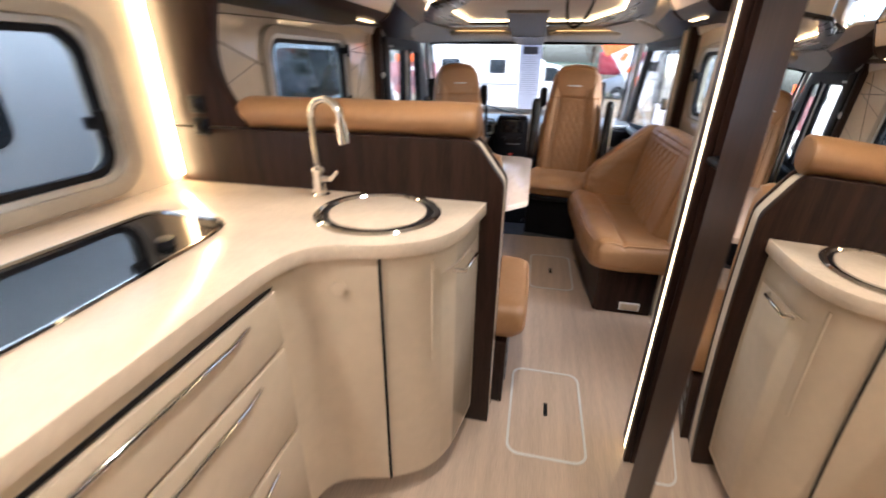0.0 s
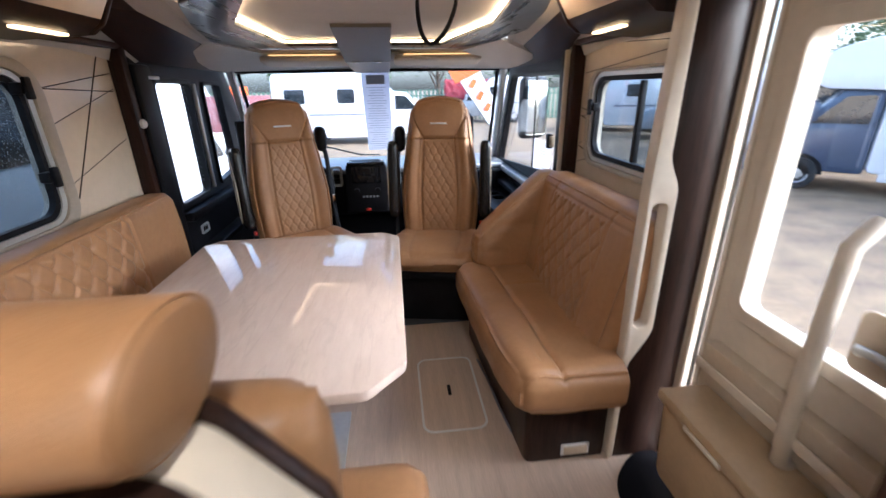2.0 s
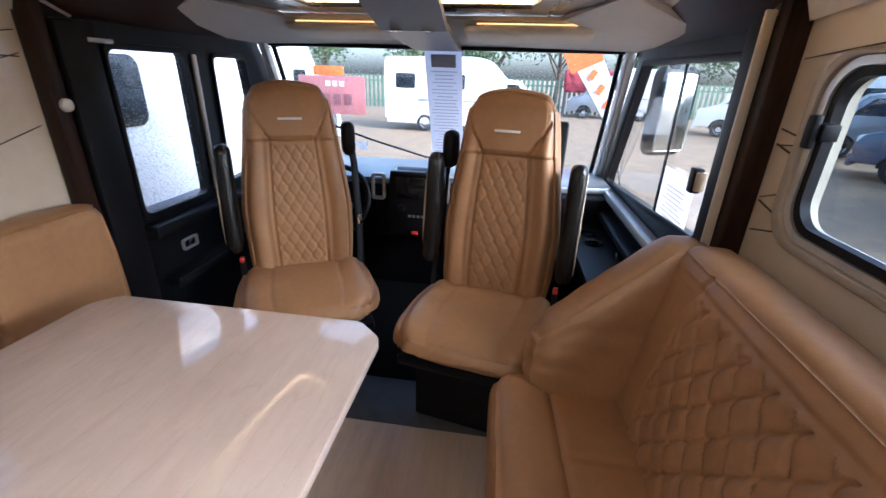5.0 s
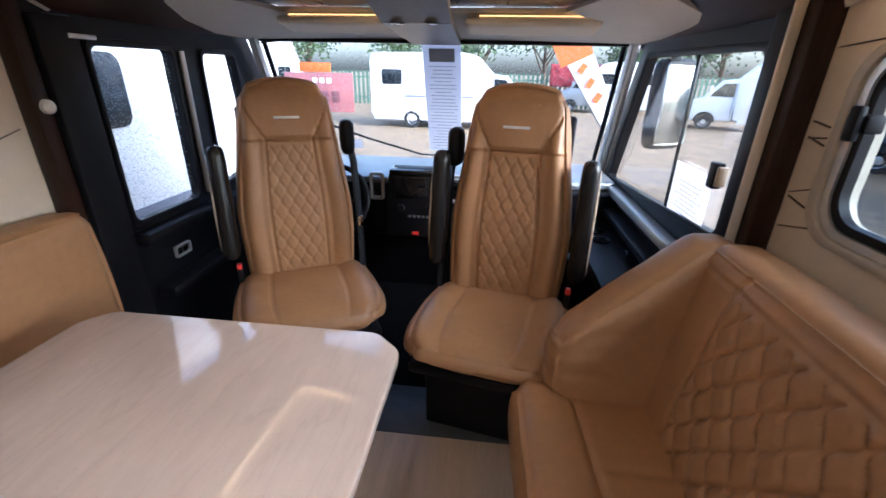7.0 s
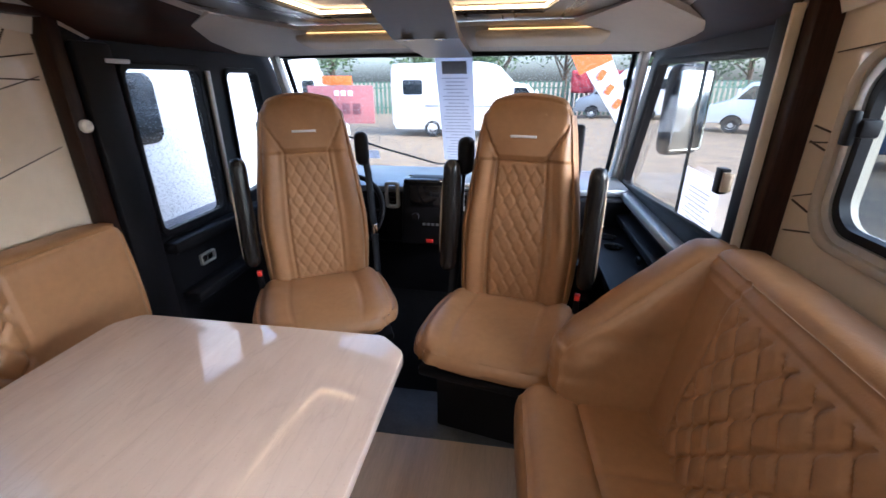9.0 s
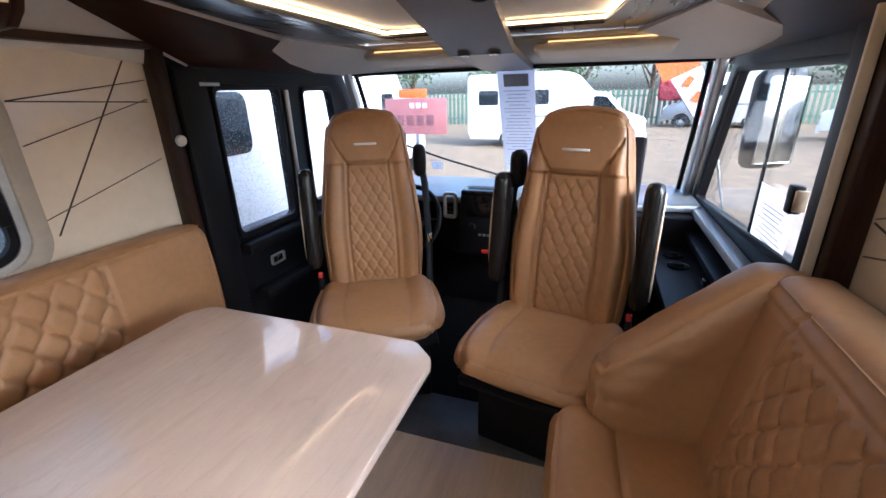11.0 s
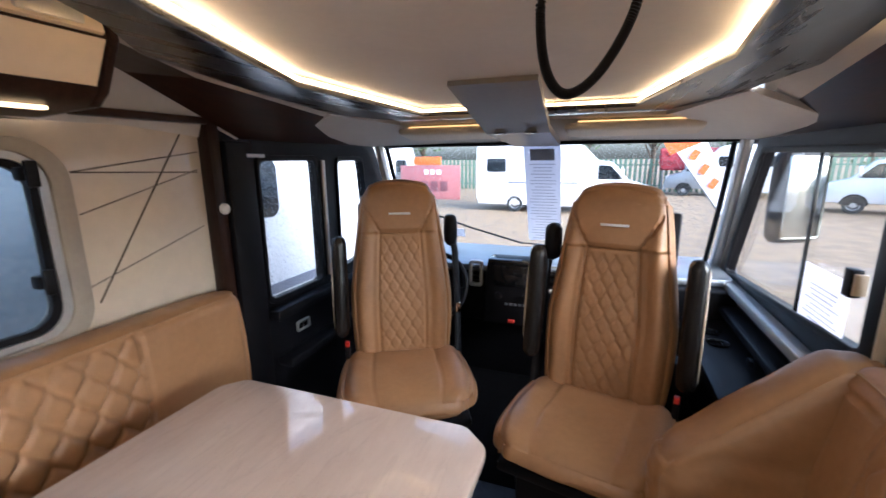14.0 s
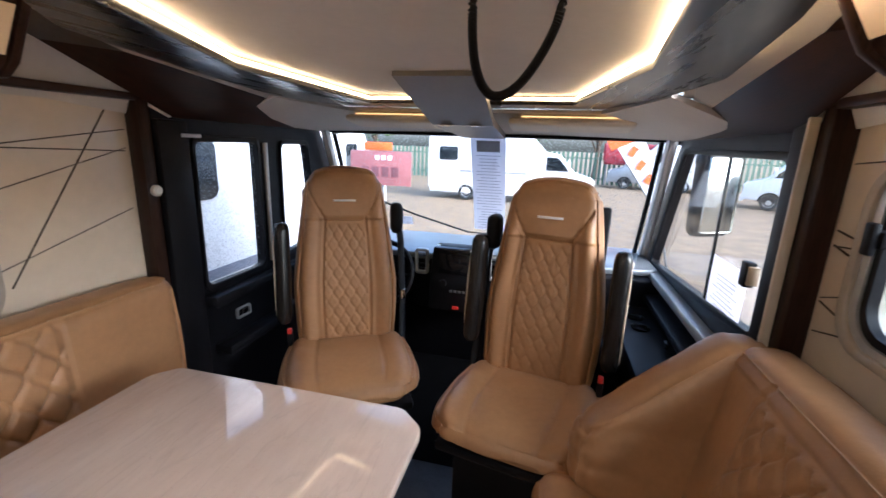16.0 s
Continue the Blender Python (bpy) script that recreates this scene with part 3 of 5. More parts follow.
# ---- partition behind the sink, with cushion roll ----
pt = thing("sink_partition", (-0.5, 2.06, 0), "dark striped wood half-height partition with slanted corner", "partition")
OUT = [(-1.088, 0.0), (0.055, 0.0), (0.055, 0.968), (-0.042, 1.095), (-1.088, 1.095)]
plate("panel", rounded(OUT, [0, 0, 0.02, 0.03, 0]), [], "xz", 2.037, 2.075, WOOD, pt, r=0.003)
plate("edge_strip", rounded([(-0.8, 1.088), (-0.040, 1.088), (0.056, 0.962), (0.056, 0.0), (0.03, 0.0), (0.03, 0.94), (-0.07, 1.05), (-0.8, 1.05)], [0, 0.03, 0.02, 0, 0, 0.02, 0.02, 0]), [], "xz", 2.076, 2.135, DOORCREAM, pt, r=0.003)
plate("panel", rounded([(-1.088, 0.0), (0.058, 0.0), (0.058, 0.968), (-0.040, 1.098), (-1.088, 1.098)], [0, 0, 0.02, 0.03, 0]), [], "xz", 2.136, 2.155, WOOD, pt, r=0.003)
ro = thing("bolster", (-0.45, 2.12, 1.1), "tan leather roll cushion along the partition top", "cushion")


def roll(p0, length, ry, rz):
    """A padded roll along x with flat, stitched ends and slack in its underside."""
    prof = [(0.0, 0.0), (0.80, 0.0), (0.93, 0.004), (1.0, 0.018)] + [(1.0, 0.018 + (length - 0.036) * i / 40) for i in range(1, 40)] + [(1.0, length - 0.018), (0.93, length - 0.004), (0.80, length), (0.0, length)]
    bm, n, rings = bmesh.new(), 36, []
    for r, x in prof:
        ring = []
        for k in range(n):
            a = 2 * math.pi * k / n
            low = max(0, -math.sin(a))
            f = max(r, 0.004) * (1 + 0.03 * noise.noise(Vector((x * 8, math.cos(a) * 1.5, math.sin(a) * 1.5))) + 0.10 * low * noise.noise(Vector((x * 14, 3, a))))
            ring.append(bm.verts.new((p0[0] - x, p0[1] + ry * f * math.cos(a), p0[2] + rz * f * math.sin(a))))
        rings.append(ring)
    for A, B in zip(rings, rings[1:]):
        for k in range(n):
            bm.faces.new((A[k], A[(k + 1) % n], B[(k + 1) % n], B[k]))
    return bm


mk("roll", roll((-0.037, 2.122, 1.140), 0.80, 0.082, 0.054), LEATHER, ro, angle=60)
tube("piping", [(-0.044, 2.122 + 0.078 * math.cos(a * math.pi / 16), 1.140 + 0.0515 * math.sin(a * math.pi / 16)) for a in range(32)], 0.0025, LEATHER, ro, n=6, closed=True)

# ---- floor hatches ----
def hatch(x0, x1, y0, y1):
    h = thing("floor_hatch", ((x0 + x1) / 2, (y0 + y1) / 2, 0), "floor hatch with pale rounded seam and black pull", "hatch", "floor hatches")
    plate("seam", rrect(x0, x1, y0, y1, 0.05, 8), [rrect(x0 + 0.01, x1 - 0.01, y0 + 0.01, y1 - 0.01, 0.042, 8)], "xy", 0.0005, 0.003, WHITE, h)
    plate("lid", rrect(x0 + 0.011, x1 - 0.011, y0 + 0.011, y1 - 0.011, 0.041, 8), [], "xy", 0.0005, 0.002, FLOOR, h)
    box("pull", (x0 + x1) / 2 - 0.008, (x0 + x1) / 2 + 0.008, (y0 + y1) / 2 - 0.035, (y0 + y1) / 2 + 0.035, 0.002, 0.006, BLACK, h, r=0.002)


hatch(0.135, 0.43, 1.91, 2.395)
hatch(0.185, 0.465, 3.19, 3.70)

# ---- fridge column, LED post, mirrored door ----
fr = thing("fridge", (0.9, 1.6, 0), "tall dark glossy fridge with bar handle", "fridge")
box("body", 0.62, 1.085, 1.25, 1.96, 0.06, 1.79, WOOD, fr)
for z0, z1 in ((0.08, 1.085), (1.105, 1.72)):
    box("door", 0.586, 0.619, 1.28, 1.95, z0, z1, DARKGLASS, fr, r=0.003)
tube("handle", [(0.586, 1.93, 1.095), (0.558, 1.92, 1.095), (0.553, 1.6, 1.095), (0.558, 1.31, 1.095), (0.586, 1.30, 1.095)], 0.011, BLACK, fr, n=8)
box("plinth", 0.64, 1.085, 1.25, 1.96, 0, 0.058, BLACK, fr)
lp = thing("light_post", (0.58, 2.0, 0), "dark wood post with full-height warm LED strip", "lamp post")
box("post", 0.575, 1.085, 1.962, 2.09, 0, 1.978, WOOD, lp, r=0.004)
# added wood lip, keeps the strip's reflection out of the fridge door
box("reflection_stop", 0.556, 0.5745, 1.963, 1.984, 0.0, 1.978, WOOD, lp, r=0.002)
box("strip", 0.562, 0.5745, 2.001, 2.021, 0.02, 1.96, LEDP, lp, r=0.003)
md = thing("mirror_door", (0.33, 0.8, 0), "open dark-framed door with full mirror face", "door")
MT = Matrix.Translation((0.35, 1.25, 0)) @ pose(0, 0, 0, 0, 0, 5.5) @ Matrix.Translation((-0.35, -1.25, 0))
box("leaf", 0.354, 0.385, 0.55, 1.335, 0.02, 1.95, WOOD, md, r=0.004, m=MT)
mz = box("mirror", 0.349, 0.3535, 0.62, 1.252, 0.08, 1.90, MIRROR, md, r=0.001, m=MT)
setting(box("wall_closet", 0.44, 1.088, -0.9, 0.55, 0, 1.978, CREAM, r=0.004), "cream closet wall behind the mirrored door", "wall")

# ---- table ----
tb = thing("table", (-0.4, 3.15, 0), "large glossy beige stone-look dining table with clipped corners", "table")
TT = 0.718
plate("top", rounded([(-0.71, 2.70), (-0.63, 2.60), (0.04, 2.60), (0.132, 2.70), (0.132, 3.635), (0.062, 3.70), (-0.65, 3.70), (-0.70, 3.64)], 0.02), [], "xy", TT - 0.028, TT, STONE, tb, r=0.004)
lathe("column", [(0.05, 0.02), (0.05, 0.66), (0.001, 0.66)], SILVER, tb, n=24, m=Matrix.Translation((-0.35, 3.1, 0)))
box("foot", -0.55, -0.12, 2.85, 3.35, 0.0, 0.02, SILVER, tb, r=0.006)
box("frame", -0.62, -0.08, 2.8, 3.4, 0.66, TT - 0.029, BLACK, tb)

# ---- dinette bench along the wall and partition ----
db = thing("dinette_bench", (-0.6, 2.6, 0), "tan leather L-shaped dinette bench with quilted backs", "bench")
box("base", -0.9, 0.10, 2.157, 2.60, 0, 0.30, WOOD, db)
box("base", -1.085, -0.62, 2.60, 3.96, 0, 0.30, WOOD, db)
for zz in (0.08, 0.15, 0.22):
    box("vent_slat", 0.101, 0.108, 2.2, 2.58, zz, zz + 0.035, STEEL, db)
cushion("seat", (1.02, 0.50, 0.15), LEATHER, db, r=0.05, m=Matrix.Translation((-0.35, 2.41, 0.385)))
cushion("seat", (0.42, 1.32, 0.15), LEATHER, db, r=0.05, m=Matrix.Translation((-0.80, 3.32, 0.385)))
cushion("backrest", (0.86, 0.11, 0.56), LEATHER, db, r=0.045, m=Matrix.Translation((-0.40, 2.215, 0.74)) @ pose(0, 0, 0, -5))


def back_left(q, nrm, p):
    if nrm.x > 0.7 and p.y < 0.47 and -0.212 < p.z < 0.20:
        q.x += 0.017 * quilt(p.y + 0.06 * p.z, p.z, 0.088, 0.125) - 0.012
    if abs(p.y - 0.47) < 0.012 and nrm.x > 0.7:
        q.x -= 0.006
    q.x += 0.10 * (0.2 - q.z) * 0.6
    return q


cushion("backrest", (0.13, 1.74, 0.44), LEATHER, db, r=0.04, step=0.0065, puff=0.012, shape=back_left, m=Matrix.Translation((-1.01, 3.115, 0.665)))

# ---- side bench ----
sb = thing("side_bench", (0.75, 3.4, 0), "tan leather side bench with quilted back on wood base", "bench")
plate("base", rounded([(0.555, 3.0), (0.86, 3.0), (0.86, 3.04), (1.085, 3.04), (1.085, 3.92), (0.50, 3.92)], [0.03, 0, 0, 0, 0, 0.02]), [], "xy", 0, 0.285, WOOD, sb, r=0.004)
so = box("socket_plate", 0.69, 0.80, 2.992, 2.999, 0.025, 0.075, WHITE, sb, r=0.002)
box("socket_cover", 0.70, 0.79, 2.986, 2.9915, 0.032, 0.068, BEIGE, sb, r=0.002)
tube("floor_cable", [(0.545, 3.15, 0.01), (0.53, 3.3, 0.006), (0.52, 3.5, 0.006), (0.50, 3.65, 0.01)], 0.006, STEEL, sb, n=6)


def seat_side(q, nrm, p):
    # front roll, seam and a slight taper to the front edge
    if nrm.z > 0.5:
        q.z += 0.012 * math.exp(-((p.x + 0.22) / 0.06) ** 2) - 0.012 * math.exp(-((p.x + 0.13) / 0.008) ** 2) - 0.008 * math.exp(-((p.y - 0.18) / 0.008) ** 2) * (p.x > -0.13)
    if p.x < -0.2:
        q.x += 0.09 * max(0, (-p.y - 0.3)) ** 1.0
    q.x -= 0.05 * q.y
    if p.y < -0.36:
        q.x = min(q.x, 0.112 + 0.02 * nrm.x)
    return q


cushion("seat", (0.60, 0.99, 0.16), LEATHER, sb, r=0.055, step=0.010, puff=0.014, crease=0.005, shape=seat_side, m=Matrix.Translation((0.745, 3.405, 0.375)))


def back_side(q, nrm, p):
    if nrm.x < -0.7 and -0.28 < p.y < 0.24 - 0.10 * max(0, 0.17 - p.z) and -0.26 < p.z < 0.205:
        q.x -= 0.015 * quilt(p.y, p.z, 0.085, 0.10, 0.17) - 0.011
    if nrm.x < -0.7 and (abs(p.y - 0.25 + 0.10 * max(0, 0.17 - p.z)) < 0.007 or abs(p.y + 0.29) < 0.008):
        q.x += 0.006
    if nrm.x < -0.5 and abs(p.z - 0.213) < 0.006:
        q.x += 0.006
    q.x += 0.22 * q.z
    return q


cushion("backrest", (0.15, 0.92, 0.52), LEATHER, sb, r=0.05, step=0.006, puff=0.014, crease=0.005, shape=back_side, m=Matrix.Translation((0.915, 3.49, 0.662)))


def back_end(q, nrm, p):
    # top edge falls towards the aisle
    s = max(0, min(1, (0.13 - p.x) / 0.345))
    q.z = -0.24 + (q.z + 0.24) * (1 - 0.60 * s)
    q = q + nrm * 0.006 * noise.noise(Vector((p.x * 14 + p.z * 18, p.y * 6, p.z * 4)))
    q.y += 0.14 * q.z
    return q


cushion("end_bolster", (0.45, 0.14, 0.50), LEATHER, sb, r=0.05, step=0.013, puff=0.014, crease=0.006, shape=back_end, m=Matrix.Translation((0.755, 3.925, 0.668)))

# ---- swivelled cab seats ----
def shell_back(q, nrm, p):
    """Seat back: narrow head, wide shoulders, padded sides and quilted middle."""
    t = (p.z + 0.43) / 0.86
    w = 1.0 - 0.04 * max(0, 0.25 - t) * 4 if t < 0.35 else 1 - 0.30 * ((t - 0.35) / 0.65) ** 1.15
    q.x *= w
    side = abs(p.x) / 0.235
    if nrm.y < -0.5:
        if side > 0.60:
            q.y -= 0.018 * math.sin(min(1, (side - 0.60) / 0.36) * math.pi) * (1 if t < 0.72 else max(0.0, 1 - (t - 0.72) * 9))
        if abs(side - 0.475) < 0.022 and t < 0.72:
            q.y += 0.011
        if side < 0.44 and 0.06 < t < 0.69:
            q.y -= 0.006 * quilt(p.x, p.z, 0.052, 0.092) - 0.006
        if abs(t - 0.72) < 0.008 and side < 0.49:
            q.y += 0.007
        if t > 0.72:
            q.y -= 0.012
        if 0.72 < t < 0.87 and abs(side - 0.475 - (t - 0.72) * 2.8) < 0.03:
            q.y += 0.008
    if p.z > 0.36:
        q.z -= 0.03 * side ** 2
    return q


def shell_seat(q, nrm, p):
    front = max(0, (-p.y) / 0.25)
    if p.z < 0:
        q.x *= 0.93
        q.y = q.y * 0.90 + 0.02
    q.x *= 1 - 0.16 * front ** 3
    if nrm.z > 0.5:
        side = abs(p.x) / 0.27
        if abs(side - 0.55) < 0.018:
            q.z -= 0.007
        if side > 0.58:
            q.z += 0.012 * math.sin(min(1, (side - 0.58) / 0.4) * math.pi)
        q.z -= 0.03 * front ** 3
    return q


def swivel_chair(m, mirror):
    s = new("swivel_chair")
    s.matrix_world = m
    tagged(s, "swivelled tan leather cab seat with quilted high back", "chair", "cab chairs")
    cushion("seat", (0.56, 0.53, 0.13), LEATHER, s, r=0.062, step=0.009, puff=0.016, crease=0.003, shape=shell_seat, m=Matrix.Translation((0, -0.12, 0.40)) @ pose(0, 0, 0, -4))
    cushion("backrest", (0.47, 0.13, 0.86), LEATHER, s, r=0.055, step=0.006, puff=0.012, crease=0.003, shape=shell_back, m=Matrix.Translation((0, 0.215, 0.83)) @ pose(0, 0, 0, -8))
    bar = box("badge", -0.05, 0.05, -0.004, 0.004, -0.005, 0.005, PAPER, s, r=0.001, m=Matrix.Translation((0, 0.159, 1.115)) @ pose(0, 0, 0, -8))
    box("back_shell", -0.21, 0.21, 0.27, 0.31, 0.46, 1.14, BLACK, s, r=0.015, m=pose(0, 0.06, 0.035, -6))
    box("pedestal", -0.22, 0.22, -0.22, 0.22, -0.02, 0.29, BLACK, s, r=0.012)
    lathe("swivel_plate", [(0.2, 0.29), (0.2, 0.31), (0.001, 0.31)], BLACK, s, n=24)
    box("seat_pan", -0.25, 0.25, -0.33, 0.16, 0.305, 0.345, BLACK, s, r=0.012)
    for sx in (-1,) if mirror > 0 else (-1, 1):
        # folded-up armrests, belts and buckles
        cushion("armrest", (0.062, 0.10, 0.47), BLACKLEATHER, s, r=0.028, step=0.016, puff=0.004, crease=0.002, m=Matrix.Translation((sx * 0.287, 0.15, 0.775)) @ pose(0, 0, 0, -8))
        edge = Matrix.Translation((sx * 0.320, 0.15, 0.775)) @ pose(0, 0, 0, -8)
        tube("armrest_piping", [edge @ Vector((0, 0.035 * math.cos(a * math.pi / 12), 0.20 * math.sin(a * math.pi / 12))) for a in range(24)], 0.004, BEIGE, s, n=6, closed=True)
        box("armrest_hinge", sx * 0.235 - 0.02, sx * 0.235 + 0.02, 0.16, 0.24, 0.56, 0.62, BLACK, s, r=0.01)
    tube("belt", [(mirror * 0.26, 0.25, 1.02), (mirror * 0.275, 0.235, 0.9), (mirror * 0.285, 0.22, 0.6), (mirror * 0.27, 0.12, 0.4)], 0.023, BLACK, s, n=8, flat=0.55)
    cushion("belt_guide", (0.055, 0.09, 0.15), BLACK, s, r=0.025, step=0.02, puff=0.004, crease=0, m=Matrix.Translation((mirror * 0.255, 0.255, 1.015)))
    box("belt_tongue", mirror * 0.285 - 0.012, mirror * 0.285 + 0.012, 0.195, 0.205, 0.60, 0.65, CHROME, s, r=0.002)
    box("buckle", -mirror * 0.265 - 0.012, -mirror * 0.265 + 0.012, 0.08, 0.11, 0.43, 0.50, BLACK, s, r=0.004)
    box("buckle_button", -mirror * 0.265 - 0.010, -mirror * 0.265 + 0.010, 0.075, 0.105, 0.501, 0.522, RED, s, r=0.003)
    return s


swivel_chair(pose(-0.45, 4.41, 0.02, 0, 0, 28), 1)
swivel_chair(pose(0.375, 4.31, 0.02, 0, 0, -11), -1)

fc = thing("floor_cable", (0.12, 4.35, 0.0), "black cable lying on the cab floor by the seat", "cable")
tube("cable", [(0.20, 4.46, 0.012), (0.11, 4.44, 0.012), (0.085, 4.39, 0.012), (0.10, 4.335, 0.012), (0.15, 4.30, 0.012), (0.20, 4.30, 0.03)], 0.007, BLACK, fc, n=8)

# ---- overhead: lifting bed with LED trough, cupboards ----
def overhead(x0, s, y0, y1, group):
    """A cupboard under the ceiling with a bevelled cream front in a dark frame."""
    c = thing("overhead_cupboard", (s * 0.92, (y0 + y1) / 2, 1.54), "cream overhead cupboard with dark wood frame", "cupboard", group)
    prof = [(s * 1.085, 1.50), (s * 0.84, 1.515), (s * 0.80, 1.545), (s * 0.735, 1.66), (s * 0.81, 1.975), (s * 1.085, 1.975)]
    plate("body", prof, [], "xz", y0, y1 - 0.021, WOOD, c)
    plate("end_panel", [(x - s * 0.012 if abs(x) < 1 else x, z) for x, z in prof], [], "xz", y1 - 0.02, y1, WOOD, c, r=0.004)
    n = max(1, round((y1 - y0) / 0.75))
    for i in range(n):
        a, e = y0 + (y1 - y0) * i / n + 0.01, y0 + (y1 - y0) * (i + 1) / n - 0.03
        for (xa, za), (xb, zb), nm in (((s * 0.796, 1.562), (s * 0.738, 1.658), "door_lower"), ((s * 0.738, 1.662), (s * 0.805, 1.965), "door")):
            bm = bmesh.new()
            off = Vector((-s * 0.012, 0, -0.004 if nm == "door_lower" else 0.006))
            vs = [bm.verts.new(v) for v in ((xa, a, za), (xa, e, za), (xb, e, zb), (xb, a, zb))]
            f = bm.faces.new(vs)
            g = bmesh.ops.extrude_face_region(bm, geom=[f])
            bmesh.ops.translate(bm, vec=off, verts=[v for v in g["geom"] if isinstance(v, bmesh.types.BMVert)])
            mk(nm, bm, CREAM, c)
        box("handle", s * 0.728 - 0.008, s * 0.728 + 0.008, e - 0.16, e - 0.04, 1.675, 1.705, SILVER, c, r=0.004)
    box("light_slot", s * 0.86 - 0.012, s * 0.86 + 0.012, y1 - 0.30, y1 - 0.10, 1.502, 1.510, SLOT, c, r=0.002)
    return c


overhead(0, -1, 2.09, 3.52, "overhead cupboards")
overhead(0, 1, 3.03, 3.53, "overhead cupboards")

RING = [(-0.485, 4.76), (0.46, 4.76), (0.59, 3.88), (0.51, 3.19), (-0.24, 3.20), (-0.48, 3.83)]
bed = thing("drop_down_bed", (0, 3.8, 1.6), "lift-up bed underside with pale cloth panel and warm LED trough", "bed")
BIG = [(-0.74, 4.98), (0.62, 4.98), (0.735, 4.6), (0.795, 4.03), (0.70, 3.5), (0.60, 3.13), (-0.30, 3.13), (-0.375, 3.26), (-0.505, 3.40), (-0.66, 3.87), (-0.82, 4.5)]
grown = [(x * 1.09, 3.75 + (y - 3.75) * 1.06) for x, y in RING]
plate("cloth_panel", grown, [], "xy", 1.628, 1.66, CEIL, bed)
plate("rim_board", rounded(BIG, 0.03), [RING], "xy", 1.585, 1.603, GLOSSWOOD, bed, r=0.003)
tube("led_strip", [(x * 1.004, 3.75 + (y - 3.75) * 1.002, 1.610) for x, y in RING], 0.006, LEDR, bed, n=6, closed=True)
LIP = [(x * 0.955, 3.75 + (y - 3.75) * 0.955) for x, y in BIG]
for run in ([(0.79, 4.10), (0.795, 4.03), (0.70, 3.5), (0.66, 3.33)], [(-0.74, 4.20), (-0.66, 3.87), (-0.505, 3.40)]):
    tube("side_strip", [(x * 0.982, y, 1.6095) for x, y in run], 0.005, LEDS, bed, n=6)
plate("outer_frame", LIP, [[(x * 1.095, 3.75 + (y - 3.75) * 1.062) for x, y in RING]], "xy", 1.604, 1.80, CREAM, bed)
plate("mattress_box", [(x * 0.985, 3.75 + (y - 3.75) * 0.985) for x, y in BIG], [], "xy", 1.801, 1.90, CREAM, bed)
# sloping headliner from the bed down to the windscreen, with wood side fascias
def loft(name, a, b, material, parent=None, thick=0.012, n=1):
    """A skin between two rows of points."""
    bm = bmesh.new()
    A, B = [bm.verts.new(p) for p in a], [bm.verts.new(p) for p in b]
    for i in range(len(a) - 1):
        bm.faces.new((A[i], A[i + 1], B[i + 1], B[i]))
    bmesh.ops.recalc_face_normals(bm, faces=bm.faces)
    bmesh.ops.solidify(bm, geom=bm.faces[:], thickness=thick)
    return mk(name, bm, material, parent, angle=25)


setting(loft("headliner", [(-0.84, 4.5, 1.60), (-0.70, 4.95, 1.583), (0, 4.97, 1.583), (0.60, 4.95, 1.583), (0.765, 4.4, 1.60)], [(-1.06, 4.5, 1.50), (-0.99, 5.26, 1.475), (0, 5.32, 1.475), (0.99, 5.26, 1.475), (1.06, 4.5, 1.50)], CEIL, thick=0.02), "pale headliner above the windscreen", "ceiling")
for s in (-1, 1):
    inner = [(0.60, 3.53, 1.652), (0.70, 3.86, 1.63), (0.86, 4.5, 1.60), (0.93, 4.8, 1.55), (1.0, 5.2, 1.50)]
    outer = [(1.0, 3.53, 1.73), (1.02, 3.72, 1.662), (1.035, 4.15, 1.48), (1.045, 4.6, 1.478), (1.02, 5.24, 1.468)]
    mid = [Vector(a).lerp(Vector(b), f) for a, b, f in zip(inner, outer, (0.42, 0.38, 0.06, 0.0, 0.0) if s < 0 else (0.55, 0.52, 0.25, 0.08, 0.0))]
    flip = Matrix.Diagonal((s, 1, 1))
    setting(loft("trim_recess", [flip @ Vector(p) for p in inner], [flip @ p for p in mid], CEIL, thick=0.015), "pale lit recess beside the bed", "ceiling trim")
    setting(loft("trim_fascia", [flip @ p for p in mid], [flip @ Vector(p) for p in outer], WOOD_H, thick=0.015), "curved dark wood fascia above the cab window", "ceiling trim")
    setting(loft("trim_ceiling_side", [(s * 0.55, 3.53, 1.62), (s * 0.655, 3.87, 1.605), (s * 0.82, 4.5, 1.595)], [(s * 0.605, 3.53, 1.652), (s * 0.705, 3.85, 1.634), (s * 0.865, 4.5, 1.60)], CEIL, thick=0.01), "pale edge of the bed recess", "ceiling trim")
    setting(loft("trim_side_upper", [(s * 1.0, 3.45, 1.75), (s * 1.022, 3.72, 1.662), (s * 1.037, 4.15, 1.48)], [(s * WX, 3.45, 1.50), (s * WX, 3.75, 1.50), (s * 1.085, 4.15, 1.46)], CEIL, thick=0.01), "pale upper side lining", "wall trim")
    setting(box("trim_post", s * 1.06 - 0.03, s * 1.06 + 0.03, 4.0, 4.05, 0.5, 1.53, WOOD, r=0.006), "dark brown edge post of the lounge wall", "wall trim")
    setting(box("trim_rail", min(s * 1.03, s * 1.10), max(s * 1.03, s * 1.10), 3.58, 4.04, 1.515, 1.54, WOOD_H, r=0.005), "dark brown top rail", "wall trim")
setting(box("trim_cream_edge", 1.003, 1.029, 4.046, 4.058, 0.5, 1.50, DOORCREAM, r=0.003), "thin cream strip beside the cab pillar", "wall trim")
